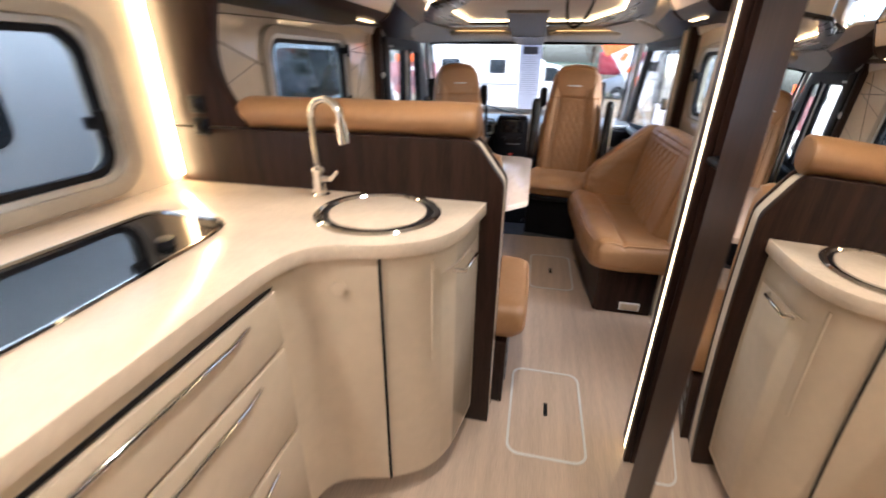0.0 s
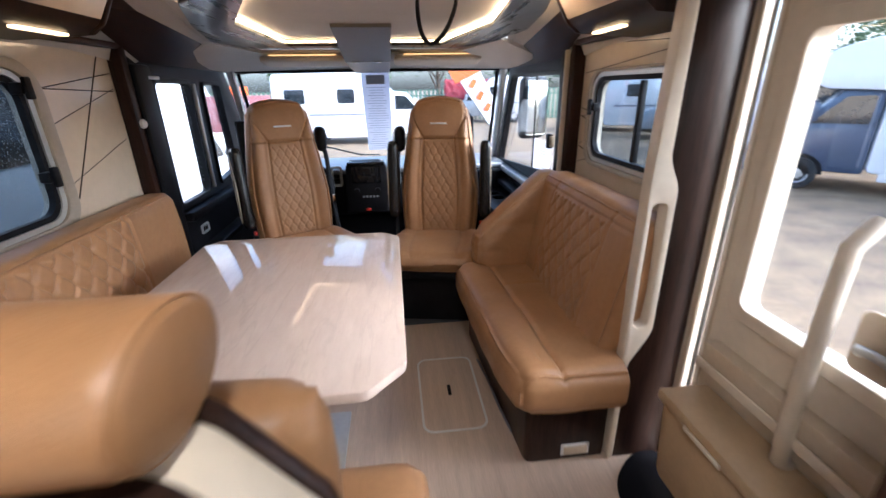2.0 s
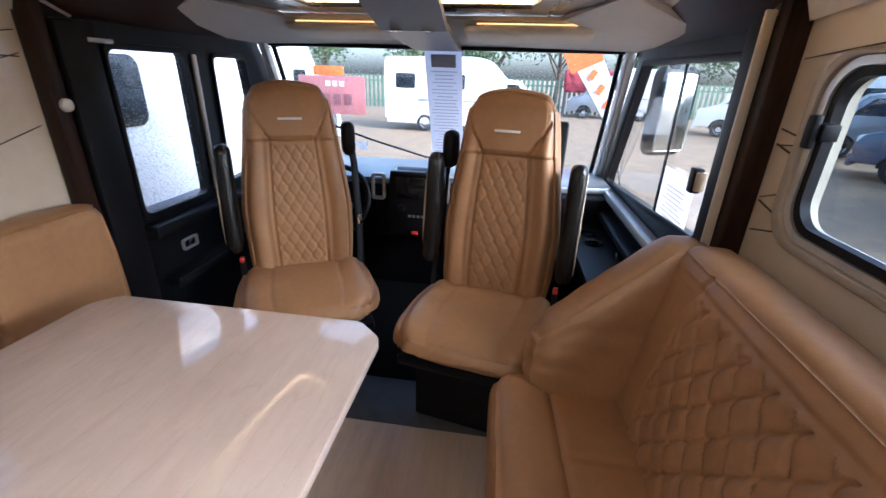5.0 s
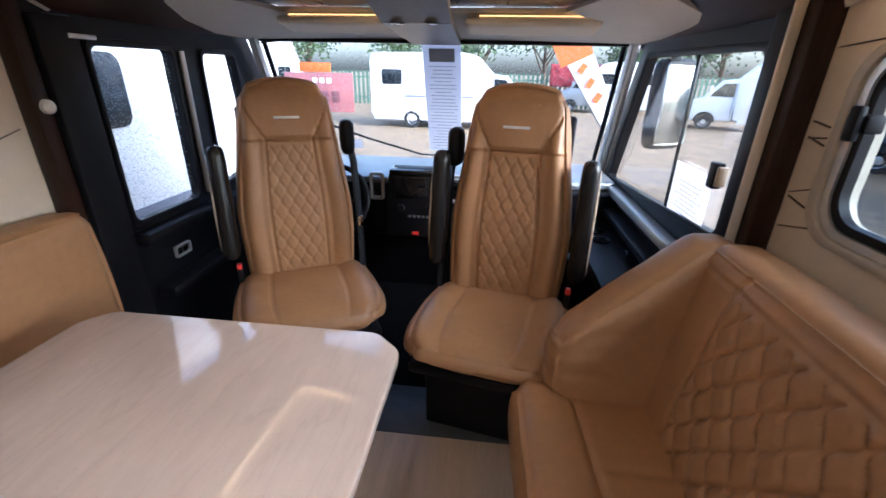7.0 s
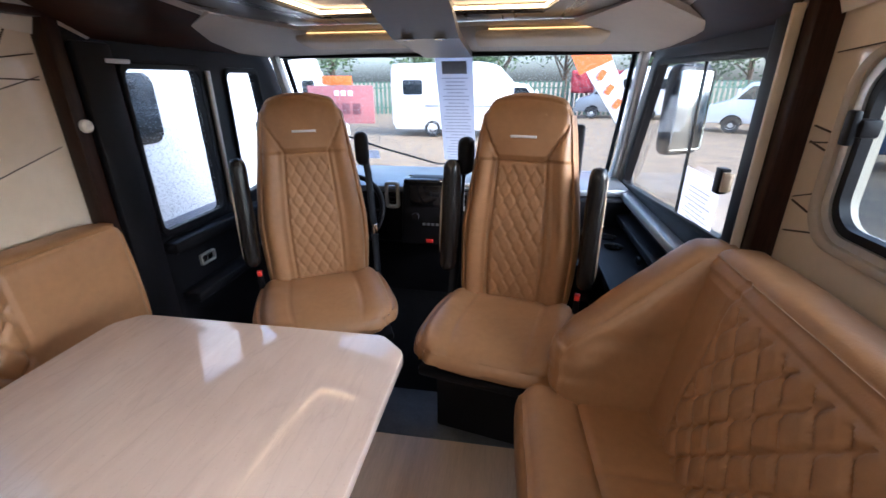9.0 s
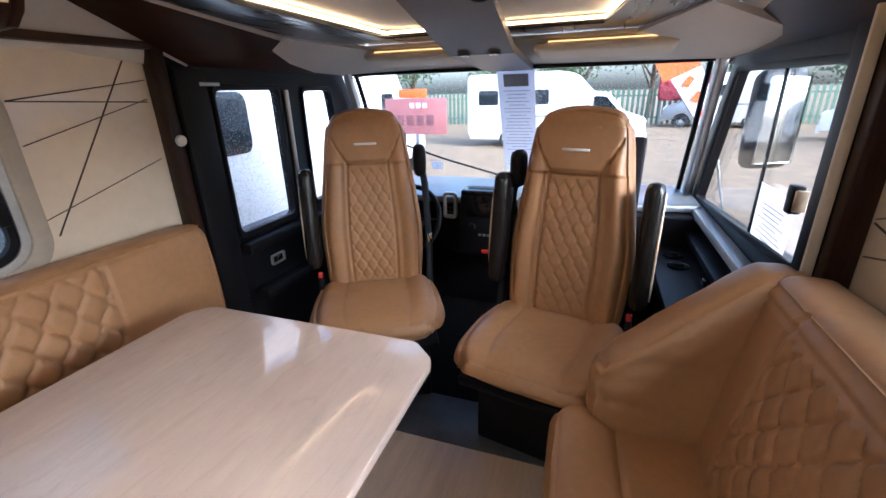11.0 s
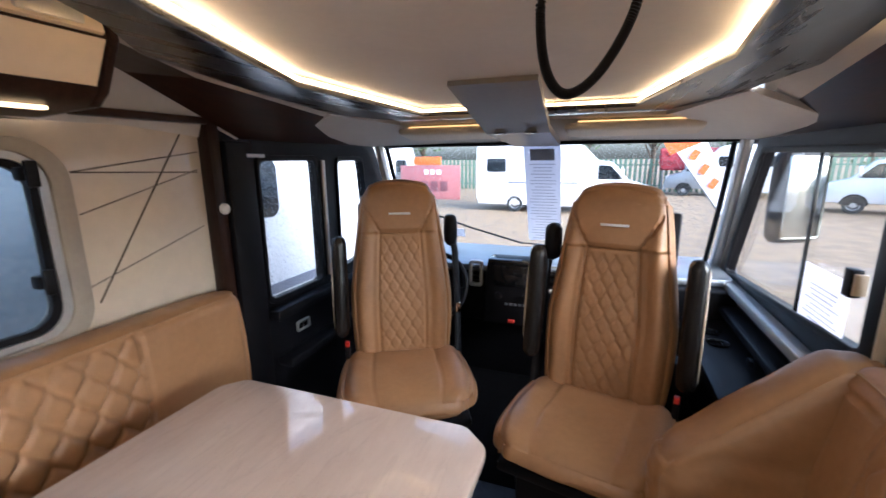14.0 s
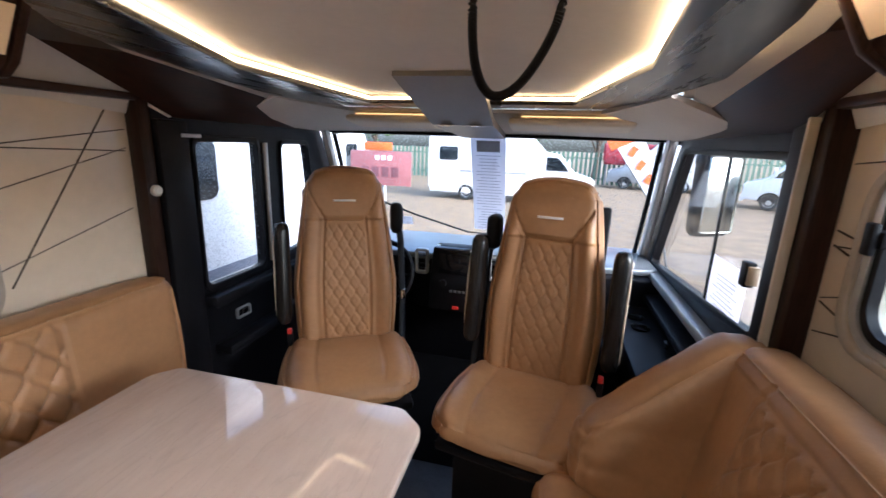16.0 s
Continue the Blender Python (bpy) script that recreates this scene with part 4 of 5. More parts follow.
setting(box("trim_header", -0.98, 0.98, 5.235, 5.275, 1.452, 1.472, BLACK, r=0.005), "black strip above the windscreen", "ceiling trim")

cp = thing("overhead_console", (0, 4.4, 1.5), "silver overhead console with two reading spots", "console")
loft("panel", [(-0.138, 4.14, 1.64), (0.15, 4.14, 1.64)], [(-0.125, 4.60, 1.515), (0.14, 4.60, 1.515)], CONSOLE, cp, 0.03)
loft("panel_front", [(-0.125, 4.60, 1.515), (0.14, 4.60, 1.515)], [(-0.115, 5.22, 1.475), (0.13, 5.22, 1.475)], CONSOLE, cp, 0.03)
for sx in (-0.062, 0.068):
    lathe("spot", [(0.024, 0), (0.026, -0.006), (0.018, -0.008), (0.016, -0.003), (0.001, -0.003)], CHROME, cp, n=24, m=Matrix.Translation((sx, 4.585, 1.487)))
for s, x0, x1 in ((-1, -0.70, -0.15), (1, 0.17, 0.76)):
    v = thing("sun_visor", ((x0 + x1) / 2, 5.0, 1.5), "beige folded sun visor under the headliner", "sun visor", "sun visors")
    cushion("pad", (x1 - x0, 0.20, 0.035), VISOR, v, r=0.016, step=0.025, puff=0.003, crease=0, m=Matrix.Translation(((x0 + x1) / 2, 5.02, 1.515)) @ pose(0, 0, 0, -8))
    # soft amber glow above the visor, put in as a dim emissive bar
    box("edge_line", x0 + 0.06, x1 - 0.06, 4.925, 4.931, 1.545, 1.551, AMBER, v, r=0.001)
cb = thing("bed_cable", (0.28, 3.5, 1.628), "black coiled cable hanging in a loop from the bed", "cable")
loop = []
for i in range(201):
    f = i / 200
    x = 0.238 + 0.14 * f ** 1.6
    loop.append(Vector((x, 3.50 + 0.02 * f, 1.63 - 0.147 * math.sin(math.pi * min(1, f)) ** 0.6)))
coil = []
for i in range(1201):
    f = i / 1200 * 200
    a = loop[min(199, int(f))].lerp(loop[min(199, int(f)) + 1], f - min(199, int(f)))
    dd = (loop[min(199, int(f)) + 1] - loop[min(199, int(f))]).normalized()
    sd = dd.cross(Vector((0, 1, 0))).normalized()
    coil.append(a + 0.006 * (sd * math.cos(i * 0.9) + Vector((0, 1, 0)) * math.sin(i * 0.9)))
tube("coil", coil, 0.0026, BLACK, cb, n=4)
tube("core", loop[::10], 0.0055, BLACK, cb, n=6)

# ---- cab shell: doors, pillars, windscreen, dashboard ----
def cab_side(s):
    c = thing("cab_door" if s < 0 else "cab_wall", (s * 1.06, 4.7, 0.0), "black plastic cab door with rain-spotted window" if s < 0 else "black plastic cab side with wide window and cup-holder shelf", "cab side")
    if s < 0:
        holes = [rrect(4.24, 4.645, 0.745, 1.39, 0.035), rounded([(4.83, 0.76), (5.18, 0.80), (5.10, 1.385), (4.83, 1.385)], 0.04)]
    else:
        holes = [rounded([(4.155, 0.85), (5.50, 0.745), (5.16, 1.41), (4.155, 1.40)], 0.04)]
    plate("lining", [(4.05, -0.1), (5.75, -0.1), (5.75, 0.72), (5.26, 1.47), (4.05, 1.52)], holes, "yz", s * 1.05, s * 1.09, BLACK, c)
    for h in holes:
        ctr = Vector((sum(p[0] for p in h) / len(h), sum(p[1] for p in h) / len(h)))
        inner = [tuple(ctr + (Vector(p) - ctr) * 0.965) for p in h]
        outer = [tuple(ctr + (Vector(p) - ctr) * 1.045) for p in h]
        plate("window_frame", outer, [inner], "yz", s * 1.035, s * 1.0495, BLACK, c, r=0.004)
        q = plate("pane", [tuple(ctr + (Vector(p) - ctr) * 0.995) for p in h], [], "yz", s * 1.07, s * 1.074, WETPANE if s < 0 else PANE, c)
        q.visible_shadow = False
    return c


cl = cab_side(-1)
box("door_frame", -1.048, -1.015, 4.06, 4.20, -0.05, 1.46, BLACK, cl, r=0.012)
box("window_ledge", -1.048, -0.98, 4.22, 5.2, 0.66, 0.715, BLACK, cl, r=0.014)
box("armrest_ledge", -1.048, -0.955, 4.25, 5.0, 0.42, 0.47, BLACK, cl, r=0.016)
plate("handle_cup", rrect(4.40, 4.50, 0.53, 0.585, 0.012), [rrect(4.41, 4.49, 0.54, 0.575, 0.008)], "yz", -1.048, -1.035, SILVER, cl, r=0.002)
box("door_pull", -1.046, -1.034, 4.44, 4.47, 0.545, 0.57, CHROME, cl, r=0.003)
box("hinge_chrome", -1.03, -1.012, 4.16, 4.26, 1.395, 1.41, SILVER, cl, r=0.003)
lathe("white_knob", [(0.022, 0), (0.02, 0.012), (0.012, 0.018), (0.001, 0.018)], WHITE, cl, n=16, m=Matrix.Translation((-1.027, 4.03, 1.20)) @ pose(0, 0, 0, 0, 90, 0))
tube("glass_guide", [(-1.04, 4.70, 0.76), (-1.04, 4.70, 1.38)], 0.012, SILVER, cl, n=8)
cr = cab_side(1)
box("shelf", 0.955, 1.048, 4.20, 5.45, 0.60, 0.64, BLACK, cr, r=0.014)
box("shelf_lower", 0.78, 1.048, 4.10, 5.35, 0.50, 0.555, BLACK, cr, r=0.014)
box("shelf_front", 0.90, 1.048, 4.15, 5.4, 0.0, 0.50, BLACK, cr, r=0.012)
box("window_ledge", 0.985, 1.048, 4.2, 5.5, 0.70, 0.745, SILVER, cr, r=0.012)
for cy in (4.87, 5.01):
    lathe("cup_holder", [(0.044, 0.556), (0.046, 0.562), (0.038, 0.561), (0.036, 0.556)], BLACKGLOSS, cr, n=28, m=Matrix.Translation((0.89, cy, 0)))
    lathe("cup_well", [(0.036, 0.5565), (0.036, 0.558), (0.001, 0.558)], BLACKGLOSS, cr, n=24, m=Matrix.Translation((0.89, cy, 0)))
box("pane_edge", 1.056, 1.066, 4.632, 4.646, 0.80, 1.40, BLACKGLOSS, cr, r=0.001)
box("shelf_catch", 0.94, 0.956, 4.62, 4.66, 0.57, 0.60, BLACKGLOSS, cr, r=0.004)
box("catch", 1.0, 1.03, 4.20, 4.24, 1.00, 1.08, BLACK, cr, r=0.005)
box("catch_plate", 1.004, 1.034, 4.185, 4.198, 1.01, 1.07, BEIGE, cr, r=0.003)
box("blind_cassette", 1.016, 1.05, 4.062, 4.15, 0.60, 1.49, BLACK, cr, r=0.014, seg=3)
for s in (-1, 1):
    pl = setting(tube("trim_pillar", [(s * 0.992, 5.225, 1.475), (s * 1.004, 5.41, 1.12), (s * 1.018, 5.65, 0.70)], 0.028, WHITE, n=10), "white windscreen pillar", "pillar")
    setting(tube("trim_pillar_seal", [(s * 0.952, 5.26, 1.475), (s * 0.965, 5.45, 1.12), (s * 0.978, 5.70, 0.70)], 0.014, BLACK, n=8), "black windscreen seal", "pillar")
    setting(tube("trim_pillar_track", [(s * 0.974, 5.195, 1.475), (s * 0.986, 5.38, 1.12), (s * 0.998, 5.61, 0.72)], 0.007, SILVER, n=8), "silver blind track", "pillar")
ws = thing("windscreen", (0, 5.5, 0.75), "wide rain-spotted windscreen", "windscreen")
tagged(ws, kind="structure")
g = loft("pane", [(-1.0, 5.28, 1.475), (-0.5, 5.335, 1.475), (0, 5.35, 1.475), (0.5, 5.335, 1.475), (1.0, 5.28, 1.475)], [(-1.03, 5.72, 0.66), (-0.5, 5.80, 0.66), (0, 5.82, 0.66), (0.5, 5.80, 0.66), (1.03, 5.72, 0.66)], WETPANE, ws, 0.004)
g.visible_shadow = False
wp = thing("wiper", (-0.5, 5.8, 0.75), "black windscreen wiper resting on the glass", "wiper")
tube("arm", [(-0.87, 5.66, 1.01), (-0.55, 5.76, 0.885), (-0.16, 5.85, 0.765)], 0.008, BLACK, wp, n=6)
tube("blade", [(-0.17, 5.82, 0.775), (0.0, 5.84, 0.765)], 0.006, BLACK, wp, n=6)
# dashboard
ds = thing("dashboard", (0, 5.4, 0.0), "black dashboard with grey top, radio console and vents", "dashboard")
plate("top", rounded([(-1.03, 5.22), (-0.5, 5.16), (0.3, 5.16), (1.03, 5.24), (1.03, 5.78), (-1.03, 5.78)], 0.05), [], "xy", 0.72, 0.76, STEEL, ds, r=0.012)
plate("body", rounded([(5.20, 0.40), (5.17, 0.715), (5.7, 0.715), (5.7, -0.05), (5.36, -0.05), (5.30, 0.36)], [0.03, 0.02, 0, 0, 0.02, 0.03]), [], "yz", -1.03, 1.03, BLACK, ds)
plate("console", rounded([(-0.26, 0.42), (0.06, 0.42), (0.075, 0.60), (0.06, 0.80), (0.02, 0.825), (-0.2, 0.825), (-0.24, 0.80), (-0.255, 0.6)], 0.02), [], "xz", 5.10, 5.2, BLACK, ds, r=0.012)
box("console_hood", -0.23, 0.05, 5.07, 5.2, 0.795, 0.822, BLACKGLOSS, ds, r=0.01)
box("screen", -0.20, 0.02, 5.09, 5.099, 0.66, 0.785, BLACKGLOSS, ds, r=0.004)
for i in range(2):
    lathe("dial", [(0.022, 0), (0.02, 0.018), (0.001, 0.018)], BLACK, ds, n=18, m=Matrix.Translation((-0.17 + 0.16 * i, 5.099, 0.60)) @ pose(0, 0, 0, 90))
for i in range(5):
    box("button", -0.13 + 0.026 * i, -0.112 + 0.026 * i, 5.093, 5.099, 0.545, 0.56, STEEL, ds, r=0.002)
box("warning_button", -0.11, -0.07, 5.091, 5.099, 0.44, 0.46, RED, ds, r=0.002)
for x0 in (-0.36, 0.09):
    plate("vent", rrect(x0, x0 + 0.085, 0.63, 0.79, 0.02), [rrect(x0 + 0.018, x0 + 0.067, 0.65, 0.77, 0.01)], "xz", 5.13, 5.16, SILVER, ds, r=0.004)
    for i in range(4):
        box("vent_slat", x0 + 0.019, x0 + 0.066, 5.14, 5.17, 0.66 + 0.028 * i, 0.664 + 0.028 * i, BLACK, ds, r=0.001)
sw_c = Matrix.Translation((-0.52, 4.98, 0.66)) @ pose(0, 0, 0, 65)
swh = thing("steering_wheel", (-0.52, 4.98, 0.5), "black steering wheel behind the swivelled seat", "steering wheel")
tube("rim", [sw_c @ Vector((0.19 * math.cos(a * math.pi / 16), 0.19 * math.sin(a * math.pi / 16), 0)) for a in range(32)], 0.015, BLACK, swh, n=8, closed=True)
lathe("hub", [(0.07, -0.02), (0.07, 0.01), (0.001, 0.02)], BLACK, swh, n=20, m=sw_c)
for a in (0, 180, 270):
    w = radians(a)
    tube("spoke", [sw_c @ Vector((0.05 * math.cos(w), 0.05 * math.sin(w), 0)), sw_c @ Vector((0.19 * math.cos(w), 0.19 * math.sin(w), 0))], 0.012, BLACK, swh, n=6)
tube("column", [sw_c @ Vector((0, 0, -0.02)), sw_c @ Vector((0, 0, -0.24))], 0.03, BLACK, swh, n=10)


def sheet(name, m, w, h, label, rows, head=0.0):
    """A hanging paper with bars for lines of print that cannot be read."""
    s = new(name)
    s.matrix_world = m
    tagged(s, label, "notice")
    box("paper", -w / 2, w / 2, -0.0008, 0.0008, -h / 2, h / 2, SHEET, s, r=0)
    rnd = random.Random(rows)
    for i in range(rows):
        z = h / 2 - head - (h - head) * (i + 0.7) / (rows + 0.6)
        ww = w * rnd.uniform(0.45, 0.82) / 2
        box("print", -ww, ww, -0.0022, -0.0014, z - h * 0.085 / rows, z + h * 0.085 / rows, PRINT, s, r=0)
    return s


pa = sheet("price_sheet", Matrix.Translation((0.02, 5.48, 1.15)) @ pose(0, 0, 0, 29), 0.21, 0.72, "long white printed sheet stuck inside the windscreen", 26, 0.12)
box("photo", -0.07, 0.07, -0.0024, -0.0015, 0.25, 0.325, INK, pa, r=0)
sheet("window_notice", Matrix.Translation((1.052, 4.445, 0.912)) @ pose(0, 0, 0, 0, 0, -90), 0.30, 0.21, "white printed notice taped to the cab window", 9, 0.05)

pc = new("permit_card")
pc.matrix_world = Matrix.Translation((-0.60, 5.70, 0.85)) @ pose(0, 0, 0, 29)
tagged(pc, "small grey card stuck inside the windscreen", "card")
box("card", -0.04, 0.04, -0.001, 0.001, -0.035, 0.035, SHEET, pc, r=0)
bc = thing("blind_cord", (-0.8, 5.25, 1.46), "thin black cord across the windscreen corner", "cord")
tube("cord", [(-0.99, 5.235, 1.44), (-0.85, 5.25, 1.455), (-0.62, 5.25, 1.47)], 0.003, BLACK, bc, n=6)

# ---- outside: wet gravel yard with parked vehicles ----
GZ = -0.85
GRAVEL = mat("wet_gravel", (0.25, 0.18, 0.10), 0.7, vary=0.3, scale=2.2, bump=1.0, bscale=22, dark=(0.15, 0.095, 0.06))
PAINT = mat("white_paint", (0.75, 0.75, 0.76), 0.25, vary=0.03, scale=2, coat=0.3)
BLUEPAINT = mat("blue_grey_paint", (0.06, 0.08, 0.13), 0.25, vary=0.1, scale=2, coat=0.4)
GREYPAINT = mat("silver_car_paint", (0.3, 0.32, 0.35), 0.3, 0.4, vary=0.08, scale=2, coat=0.3)
TINT = mat("vehicle_glass", (0.02, 0.025, 0.03), 0.06, vary=0.2, scale=2, spec=0.8)
TYRE = mat("tyre_rubber", (0.02, 0.02, 0.02), 0.8, vary=0.2, scale=20, bump=0.3)
RIM = mat("wheel_rim", (0.5, 0.5, 0.5), 0.35, 0.7, vary=0.08, scale=10)
LEAF = mat("hedge_leaf", (0.08, 0.13, 0.05), 0.6, vary=0.35, scale=3)
BARK = mat("bark", (0.12, 0.085, 0.06), 0.9, vary=0.3, scale=10, bump=0.6)
FENCE = mat("green_fence", (0.10, 0.18, 0.13), 0.5, vary=0.15, scale=4)
SIGNRED = mat("sign_red", (0.32, 0.12, 0.125), 0.4, vary=0.08, scale=3)
SIGNDARK = mat("sign_dark_red", (0.16, 0.06, 0.07), 0.4, vary=0.1, scale=3)
ORANGE = mat("orange_banner", (0.85, 0.13, 0.02), 0.5, vary=0.05, scale=3)
REDCLOTH = mat("red_awning", (0.32, 0.03, 0.045), 0.6, vary=0.15, scale=3)
gb = bmesh.new()
bmesh.ops.create_grid(gb, x_segments=60, y_segments=60, size=400)
for v in gb.verts:
    v.co.z = GZ
setting(mk("ground", gb, GRAVEL), "wet tan gravel yard", "ground")


def wheel(s, x, y, r, side):
    m = Matrix.Translation((x, y, r)) @ pose(0, 0, 0, 0, 90 * side, 0)
    w = lathe("wheel", [(r * 0.62, -0.1), (r * 0.95, -0.1), (r, -0.07), (r, 0.07), (r * 0.95, 0.1), (r * 0.62, 0.1), (r * 0.6, 0.06)], TYRE, s, n=28, m=m)
    lathe("rim", [(r * 0.6, 0.0), (r * 0.6, 0.07), (r * 0.5, 0.05), (r * 0.2, 0.075), (0.001, 0.075)], RIM, w, n=20, m=m)
    for a in range(8):
        q = m @ pose(0, 0, 0, 0, 0, a * 45) @ Matrix.Translation((r * 0.42, 0, 0.064))
        box("rim_slot", -r * 0.1, r * 0.1, -r * 0.06, r * 0.06, -0.004, 0.004, TYRE, w, r=0, m=q)


def coachbuilt(m, paint, length, label, luton=True, cab_paint=None, stripe=INK, name="motorhome", windows=None, wz=(1.65, 2.2)):
    """A parked motorhome along its own +y, the cab in front."""
    s = new(name)
    s.matrix_world = m
    tagged(s, label, "motorhome", "parked vehicles")
    L, W = length, 1.1
    cabp = cab_paint or paint
    prof = [(-L / 2, 0.45), (L / 2 - 2.0, 0.45), (L / 2 - 2.0, 2.0), (L / 2 - 1.0, 2.05), (L / 2 - 0.75, 2.3), (L / 2 - 1.0, 2.75), (L / 2 - 1.6, 2.95), (-L / 2 + 0.1, 2.9), (-L / 2, 2.7)] if luton else [(-L / 2, 0.45), (L / 2 - 2.0, 0.45), (L / 2 - 1.9, 2.05), (L / 2 - 2.6, 2.75), (L / 2 - 3.2, 2.85), (-L / 2 + 0.1, 2.8), (-L / 2, 2.6)]
    plate("body", rounded(prof, 0.12), [], "yz", -W, W, paint, s, r=0.05)
    cab = [(L / 2 - 1.98, 0.40), (L / 2, 0.40), (L / 2 + 0.05, 0.85), (L / 2 - 0.12, 1.12), (L / 2 - 0.75, 1.32), (L / 2 - 1.35, 2.02), (L / 2 - 1.98, 2.1)]
    plate("cab", rounded(cab, 0.08), [], "yz", -0.98, 0.98, cabp, s, r=0.06)
    bm_w = [(L / 2 - 0.80, 1.36), (L / 2 - 1.33, 1.97)]
    loft("windscreen", [(-0.82, bm_w[0][0] + 0.015, bm_w[0][1]), (0.82, bm_w[0][0] + 0.015, bm_w[0][1])], [(-0.74, bm_w[1][0] + 0.02, bm_w[1][1]), (0.74, bm_w[1][0] + 0.02, bm_w[1][1])], TINT, s, 0.02)
    for sd in (-1, 1):
        plate("side_glass", rounded([(L / 2 - 0.95, 1.38), (L / 2 - 1.42, 1.90), (L / 2 - 1.85, 1.92), (L / 2 - 1.85, 1.38)], 0.05), [], "yz", sd * 0.975, sd * 0.992, TINT, s)
        plate("door_line", [(L / 2 - 1.88, 0.55), (L / 2 - 1.86, 0.55), (L / 2 - 1.86, 1.95), (L / 2 - 1.88, 1.95)], [], "yz", sd * 0.975, sd * 0.988, INK, s)
        for a, e in windows or ((-L / 2 + 0.5, -L / 2 + 1.3), (-L / 2 + 2.6, -L / 2 + 3.3)):
            plate("side_window", rrect(a, e, *wz, 0.08), [], "yz", sd * (W - 0.03), sd * (W + 0.012), TINT, s)
        box("skirt", sd * 1.06 - 0.03, sd * 1.06 + 0.03, -L / 2 + 0.1, L / 2 - 2.2, 0.3, 0.52, paint, s, r=0.02)
        box("stripe", sd * (W + 0.004) - 0.004, sd * (W + 0.004) + 0.004, -L / 2 + 1.4, L / 2 - 2.6, 1.18, 1.26, stripe, s, r=0)
        box("wing_mirror", sd * 1.14 - 0.09, sd * 1.14 + 0.09, L / 2 - 1.05, L / 2 - 0.93, 1.42, 1.78, cabp, s, r=0.04)
        cushion("headlight", (0.34, 0.3, 0.22), WHITE, s, r=0.08, step=0.06, puff=0.01, crease=0, m=Matrix.Translation((sd * 0.76, L / 2 - 0.12, 0.98)))
        plate("wheel_arch", [(L / 2 - 0.95 + 0.42 * math.cos(radians(a)), 0.34 + 0.42 * math.sin(radians(a))) for a in range(0, 181, 15)], [], "yz", sd * 0.975, sd * 0.99, BLACK, s)
        wheel(s, sd * 0.92, L / 2 - 0.95, 0.34, sd)
        wheel(s, sd * 1.0, -L / 2 + 1.7, 0.34, sd)
    box("bumper", -0.95, 0.95, L / 2 - 0.05, L / 2 + 0.1, 0.3, 0.62, cabp, s, r=0.06)
    box("grille", -0.45, 0.45, L / 2 + 0.04, L / 2 + 0.07, 0.72, 0.88, BLACK, s, r=0.01)
    return s


def yard(x, y, rz):
    return pose(x, y, GZ, 0, 0, rz)


coachbuilt(yard(-1.2, 21.5, -92), PAINT, 6.8, "white low-profile motorhome parked across the yard", luton=False)
coachbuilt(yard(12.0, 23.3, 66), PAINT, 6.4, "white low-profile motorhome parked in a row", luton=False)
coachbuilt(yard(13.6, 18.6, 60), PAINT, 6.0, "motorhome with silver-grey cab parked in a row", luton=False, cab_paint=GREYPAINT)
coachbuilt(yard(15.5, 27.5, 70), PAINT, 6.4, "white motorhome at the end of the row", luton=False)
coachbuilt(yard(11.1, 9.0, 44), PAINT, 6.6, "overcab motorhome with white body and dark blue cab", cab_paint=BLUEPAINT)
coachbuilt(yard(12.2, 13.4, 42), PAINT, 6.6, "motorhome with dark cab parked in a row", luton=False, cab_paint=BLUEPAINT)
coachbuilt(yard(12.2, 4.6, 44), PAINT, 6.6, "white overcab motorhome parked in a row")
coachbuilt(yard(7.0, 31, 80), PAINT, 5.8, "white motorhome at the back of the yard", luton=False, cab_paint=GREYPAINT)
coachbuilt(yard(-3.15, 4.2, 0), PAINT, 9.4, "white motorhome parked close alongside", luton=False, windows=((-2.9, -2.0), (0.08, 1.28)), wz=(1.80, 2.24))
coachbuilt(yard(-5.4, 12.5, 4), PAINT, 6.2, "white motorhome parked ahead on the near side", luton=False)

sg = thing("price_board", (-2.6, 10.0, GZ), "dark red price board on post with orange top plate", "sign")
x0, x1, y = -3.14, -1.98, 10.0
box("board", x0, x1, y, y + 0.03, 0.65, 1.26, SIGNRED, sg, r=0.01)
box("top_plate", x0 + 0.28, x0 + 0.80, y - 0.005, y + 0.03, 1.27, 1.41, ORANGE, sg, r=0.005)
box("post", x0 + 0.55, x0 + 0.61, y + 0.035, y + 0.09, GZ, 1.3, STEEL, sg)
for i in range(3):
    box("mark", x0 + 0.48 + 0.12 * i, x0 + 0.56 + 0.12 * i, y - 0.008, y - 0.001, 1.10, 1.18, PAPER, sg, r=0.002)
for i in range(4):
    box("digit_panel", x0 + 0.22 + 0.19 * i, x0 + 0.36 + 0.19 * i, y - 0.008, y - 0.001, 0.80, 0.98, SIGNDARK, sg, r=0.002)
fl = thing("feather_flag", (2.2, 10.5, GZ), "white and orange feather flag leaning on its pole", "flag")
plate("cloth", [(1.0, 2.1), (1.6, 2.1), (2.35, 0.75), (2.2, 0.45)], [], "xz", 10.48, 10.50, PAPER, fl)
plate("orange_field", [(0.98, 2.14), (1.63, 2.14), (1.86, 1.62), (1.38, 1.40)], [], "xz", 10.46, 10.478, ORANGE, fl)
for i in range(3):
    box("mark", -0.05, 0.05, 10.45, 10.462, -0.08, 0.08, ORANGE, fl, r=0, m=Matrix.Translation((1.72 + 0.15 * i, 0, 1.40 - 0.22 * i)) @ pose(0, 0, 0, 0, 30, 0))
tube("pole", [(0.9, 10.52, 2.3), (2.3, 10.52, 0.3), (2.6, 10.52, GZ)], 0.02, STEEL, fl, n=6)
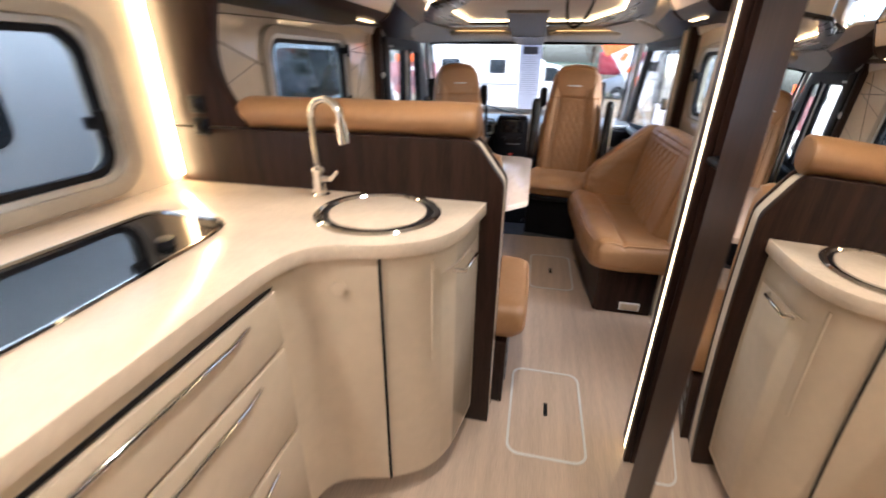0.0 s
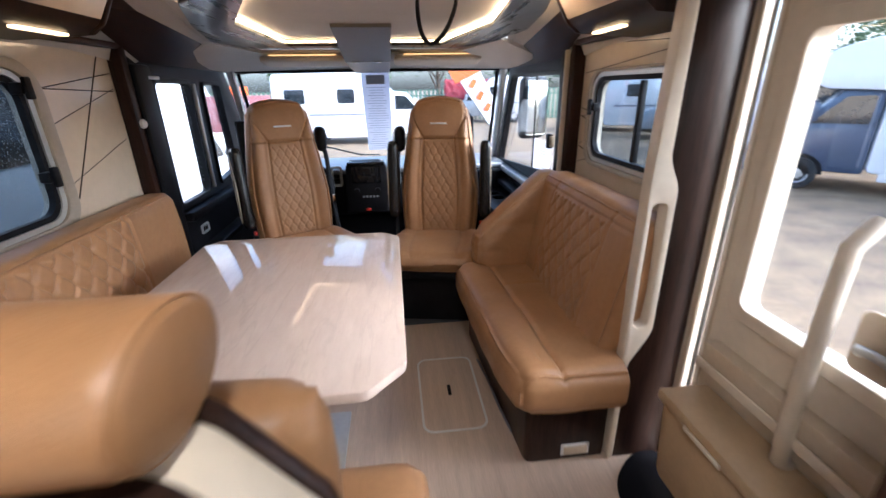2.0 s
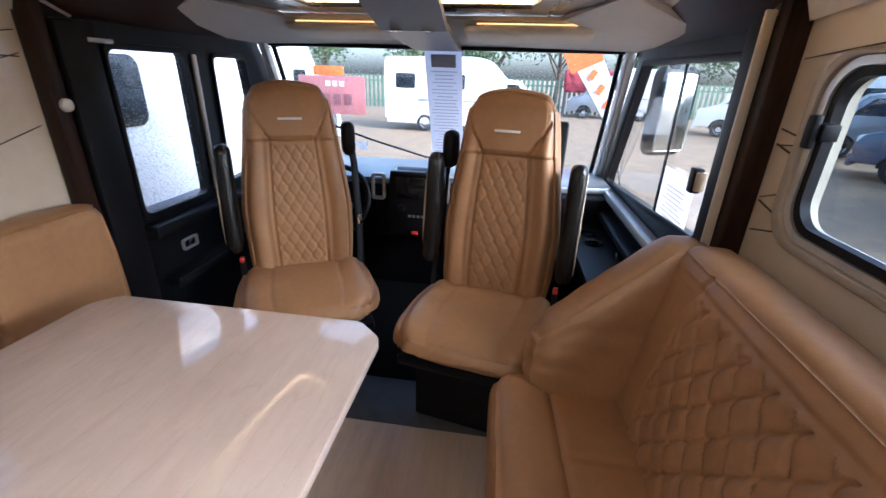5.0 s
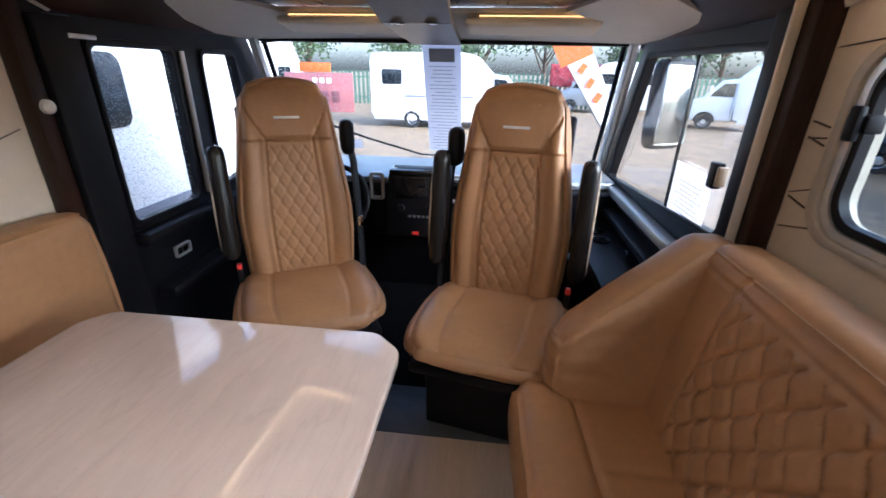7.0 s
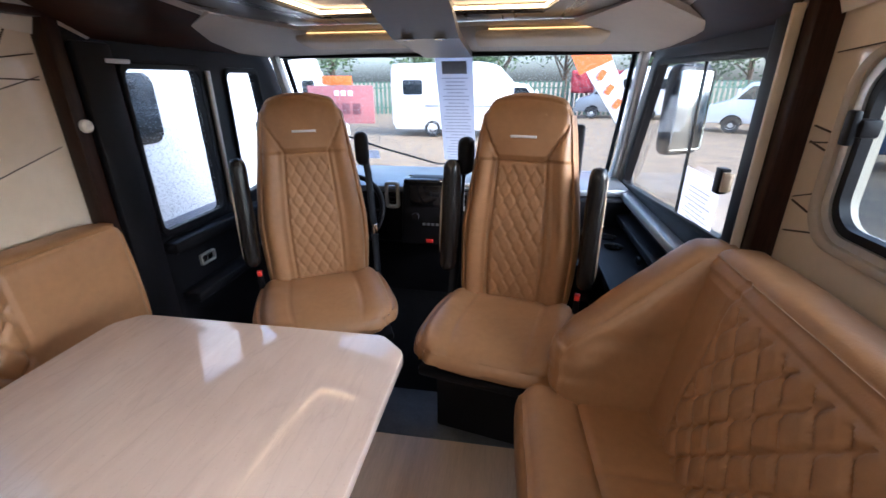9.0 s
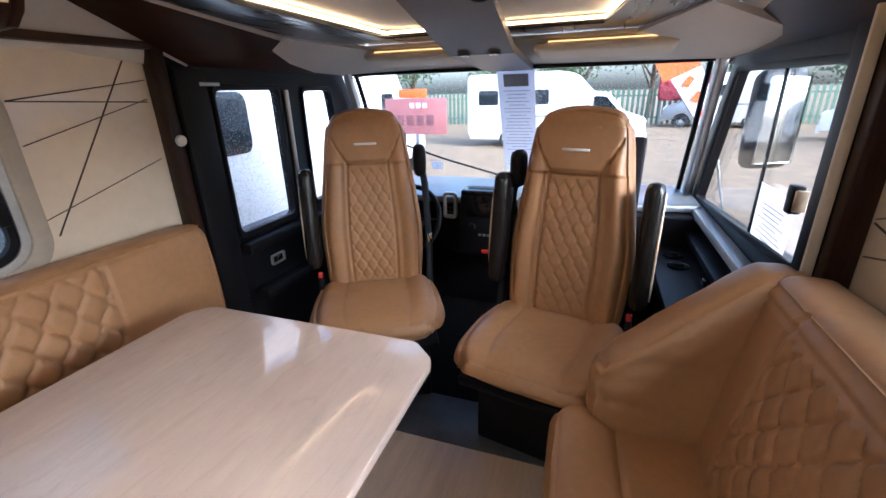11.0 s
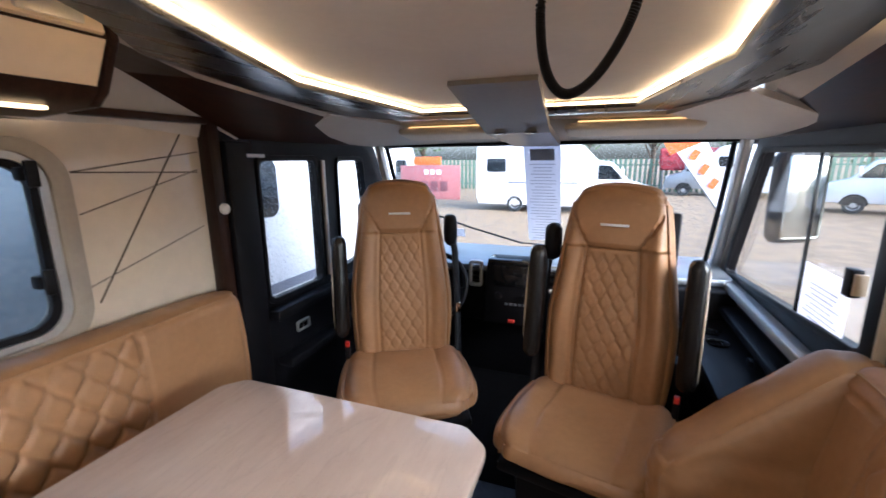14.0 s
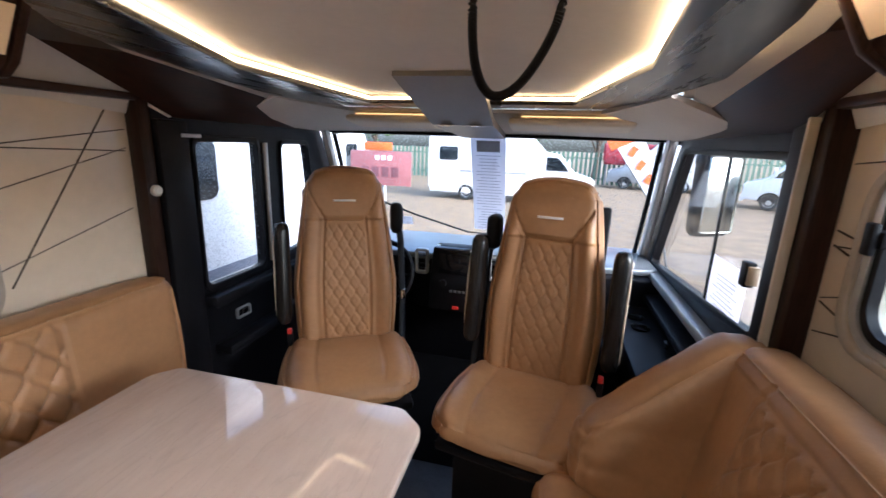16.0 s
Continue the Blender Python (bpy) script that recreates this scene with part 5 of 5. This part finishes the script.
mr = thing("door_mirror", (1.35, 5.75, 0.9), "large dark drop-arm wing mirror outside the cab", "mirror")
cushion("housing", (0.285, 0.10, 0.53), BLACK, mr, r=0.045, step=0.03, puff=0.006, crease=0, m=Matrix.Translation((1.415, 5.78, 1.15)) @ pose(0, 0, 0, 0, 0, 25))
box("glass", -0.118, 0.118, -0.062, -0.057, -0.235, 0.235, WINGGLASS, mr, r=0.01, m=Matrix.Translation((1.415, 5.78, 1.15)) @ pose(0, 0, 0, 0, 0, 25))
tube("arm", [(1.415, 5.80, 1.40), (1.33, 5.64, 1.47), (1.03, 5.3, 1.47)], 0.03, BLACK, mr, n=8)

fe = thing("fence", (0, 34, GZ), "green steel palisade fence behind the yard", "fence")
fbm = bmesh.new()
for i in range(170):
    x = -26 + 0.3 * i
    m = Matrix.Translation((x, 33, GZ + 1.05)) @ Matrix.Diagonal((0.16, 0.03, 2.1, 1))
    bmesh.ops.create_cube(fbm, size=1, matrix=m)
for z in (0.4, 1.7):
    bmesh.ops.create_cube(fbm, size=1, matrix=Matrix.Translation((0, 33.05, GZ + z)) @ Matrix.Diagonal((52, 0.05, 0.08, 1)))
tagged(mk("pales", fbm, FENCE, fe, smooth=False), kind="stuff")
rd = thing("red_awning", (6, 30, GZ), "red cloth awning hung by the fence", "awning")
cushion("cloth", (3.4, 0.3, 1.3), REDCLOTH, rd, r=0.1, step=0.12, puff=0.02, crease=0.1, m=Matrix.Translation((5.5, 32.3, 1.2)))
for sx in (4.0, 7.0):
    tube("post", [(sx, 32.3, GZ), (sx, 32.3, 1.0)], 0.05, STEEL, rd, n=6)


def tree(x, y, h, seed):
    rnd = random.Random(seed)
    t = thing("tree", (x, y, GZ), "green leafy tree behind the fence", "tree", "trees")
    tube("trunk", [(x, y, GZ), (x + 0.1, y, GZ + h * 0.4), (x, y, GZ + h * 0.8)], [0.22, 0.16, 0.05], BARK, t, n=8)
    ctrs = []
    for i in range(7):
        a = rnd.uniform(0, 6.28)
        e = Vector((x + math.cos(a) * h * 0.3, y + math.sin(a) * h * 0.3, GZ + h * rnd.uniform(0.5, 0.95)))
        tube("limb", [(x, y, GZ + h * rnd.uniform(0.3, 0.5)), tuple(e)], [0.08, 0.02], BARK, t, n=5)
        ctrs.append(e)
    bm = bmesh.new()
    for i in range(2600):
        c = rnd.choice(ctrs)
        p = c + Vector((rnd.gauss(0, 1), rnd.gauss(0, 1), rnd.gauss(0, 0.8))) * h * 0.13
        s = rnd.uniform(0.10, 0.2)
        m = Matrix.Translation(p) @ Euler((rnd.uniform(0, 6), rnd.uniform(0, 6), rnd.uniform(0, 6))).to_matrix().to_4x4()
        vs = [bm.verts.new(m @ Vector(q)) for q in ((0, -s, 0), (s * 0.5, 0, 0.03), (0, s, 0), (-s * 0.5, 0, 0.03))]
        bm.faces.new(vs)
    tagged(mk("leaves", bm, LEAF, t, smooth=False), kind="stuff")


for i, (x, y, h) in enumerate(((-14, 37, 6), (-7, 38, 7), (-1, 37, 5.5), (4, 39, 6.5), (10, 38, 6), (17, 39, 7), (25, 36, 6), (30, 25, 7), (32, 12, 7))):
    tree(x, y, h, i)
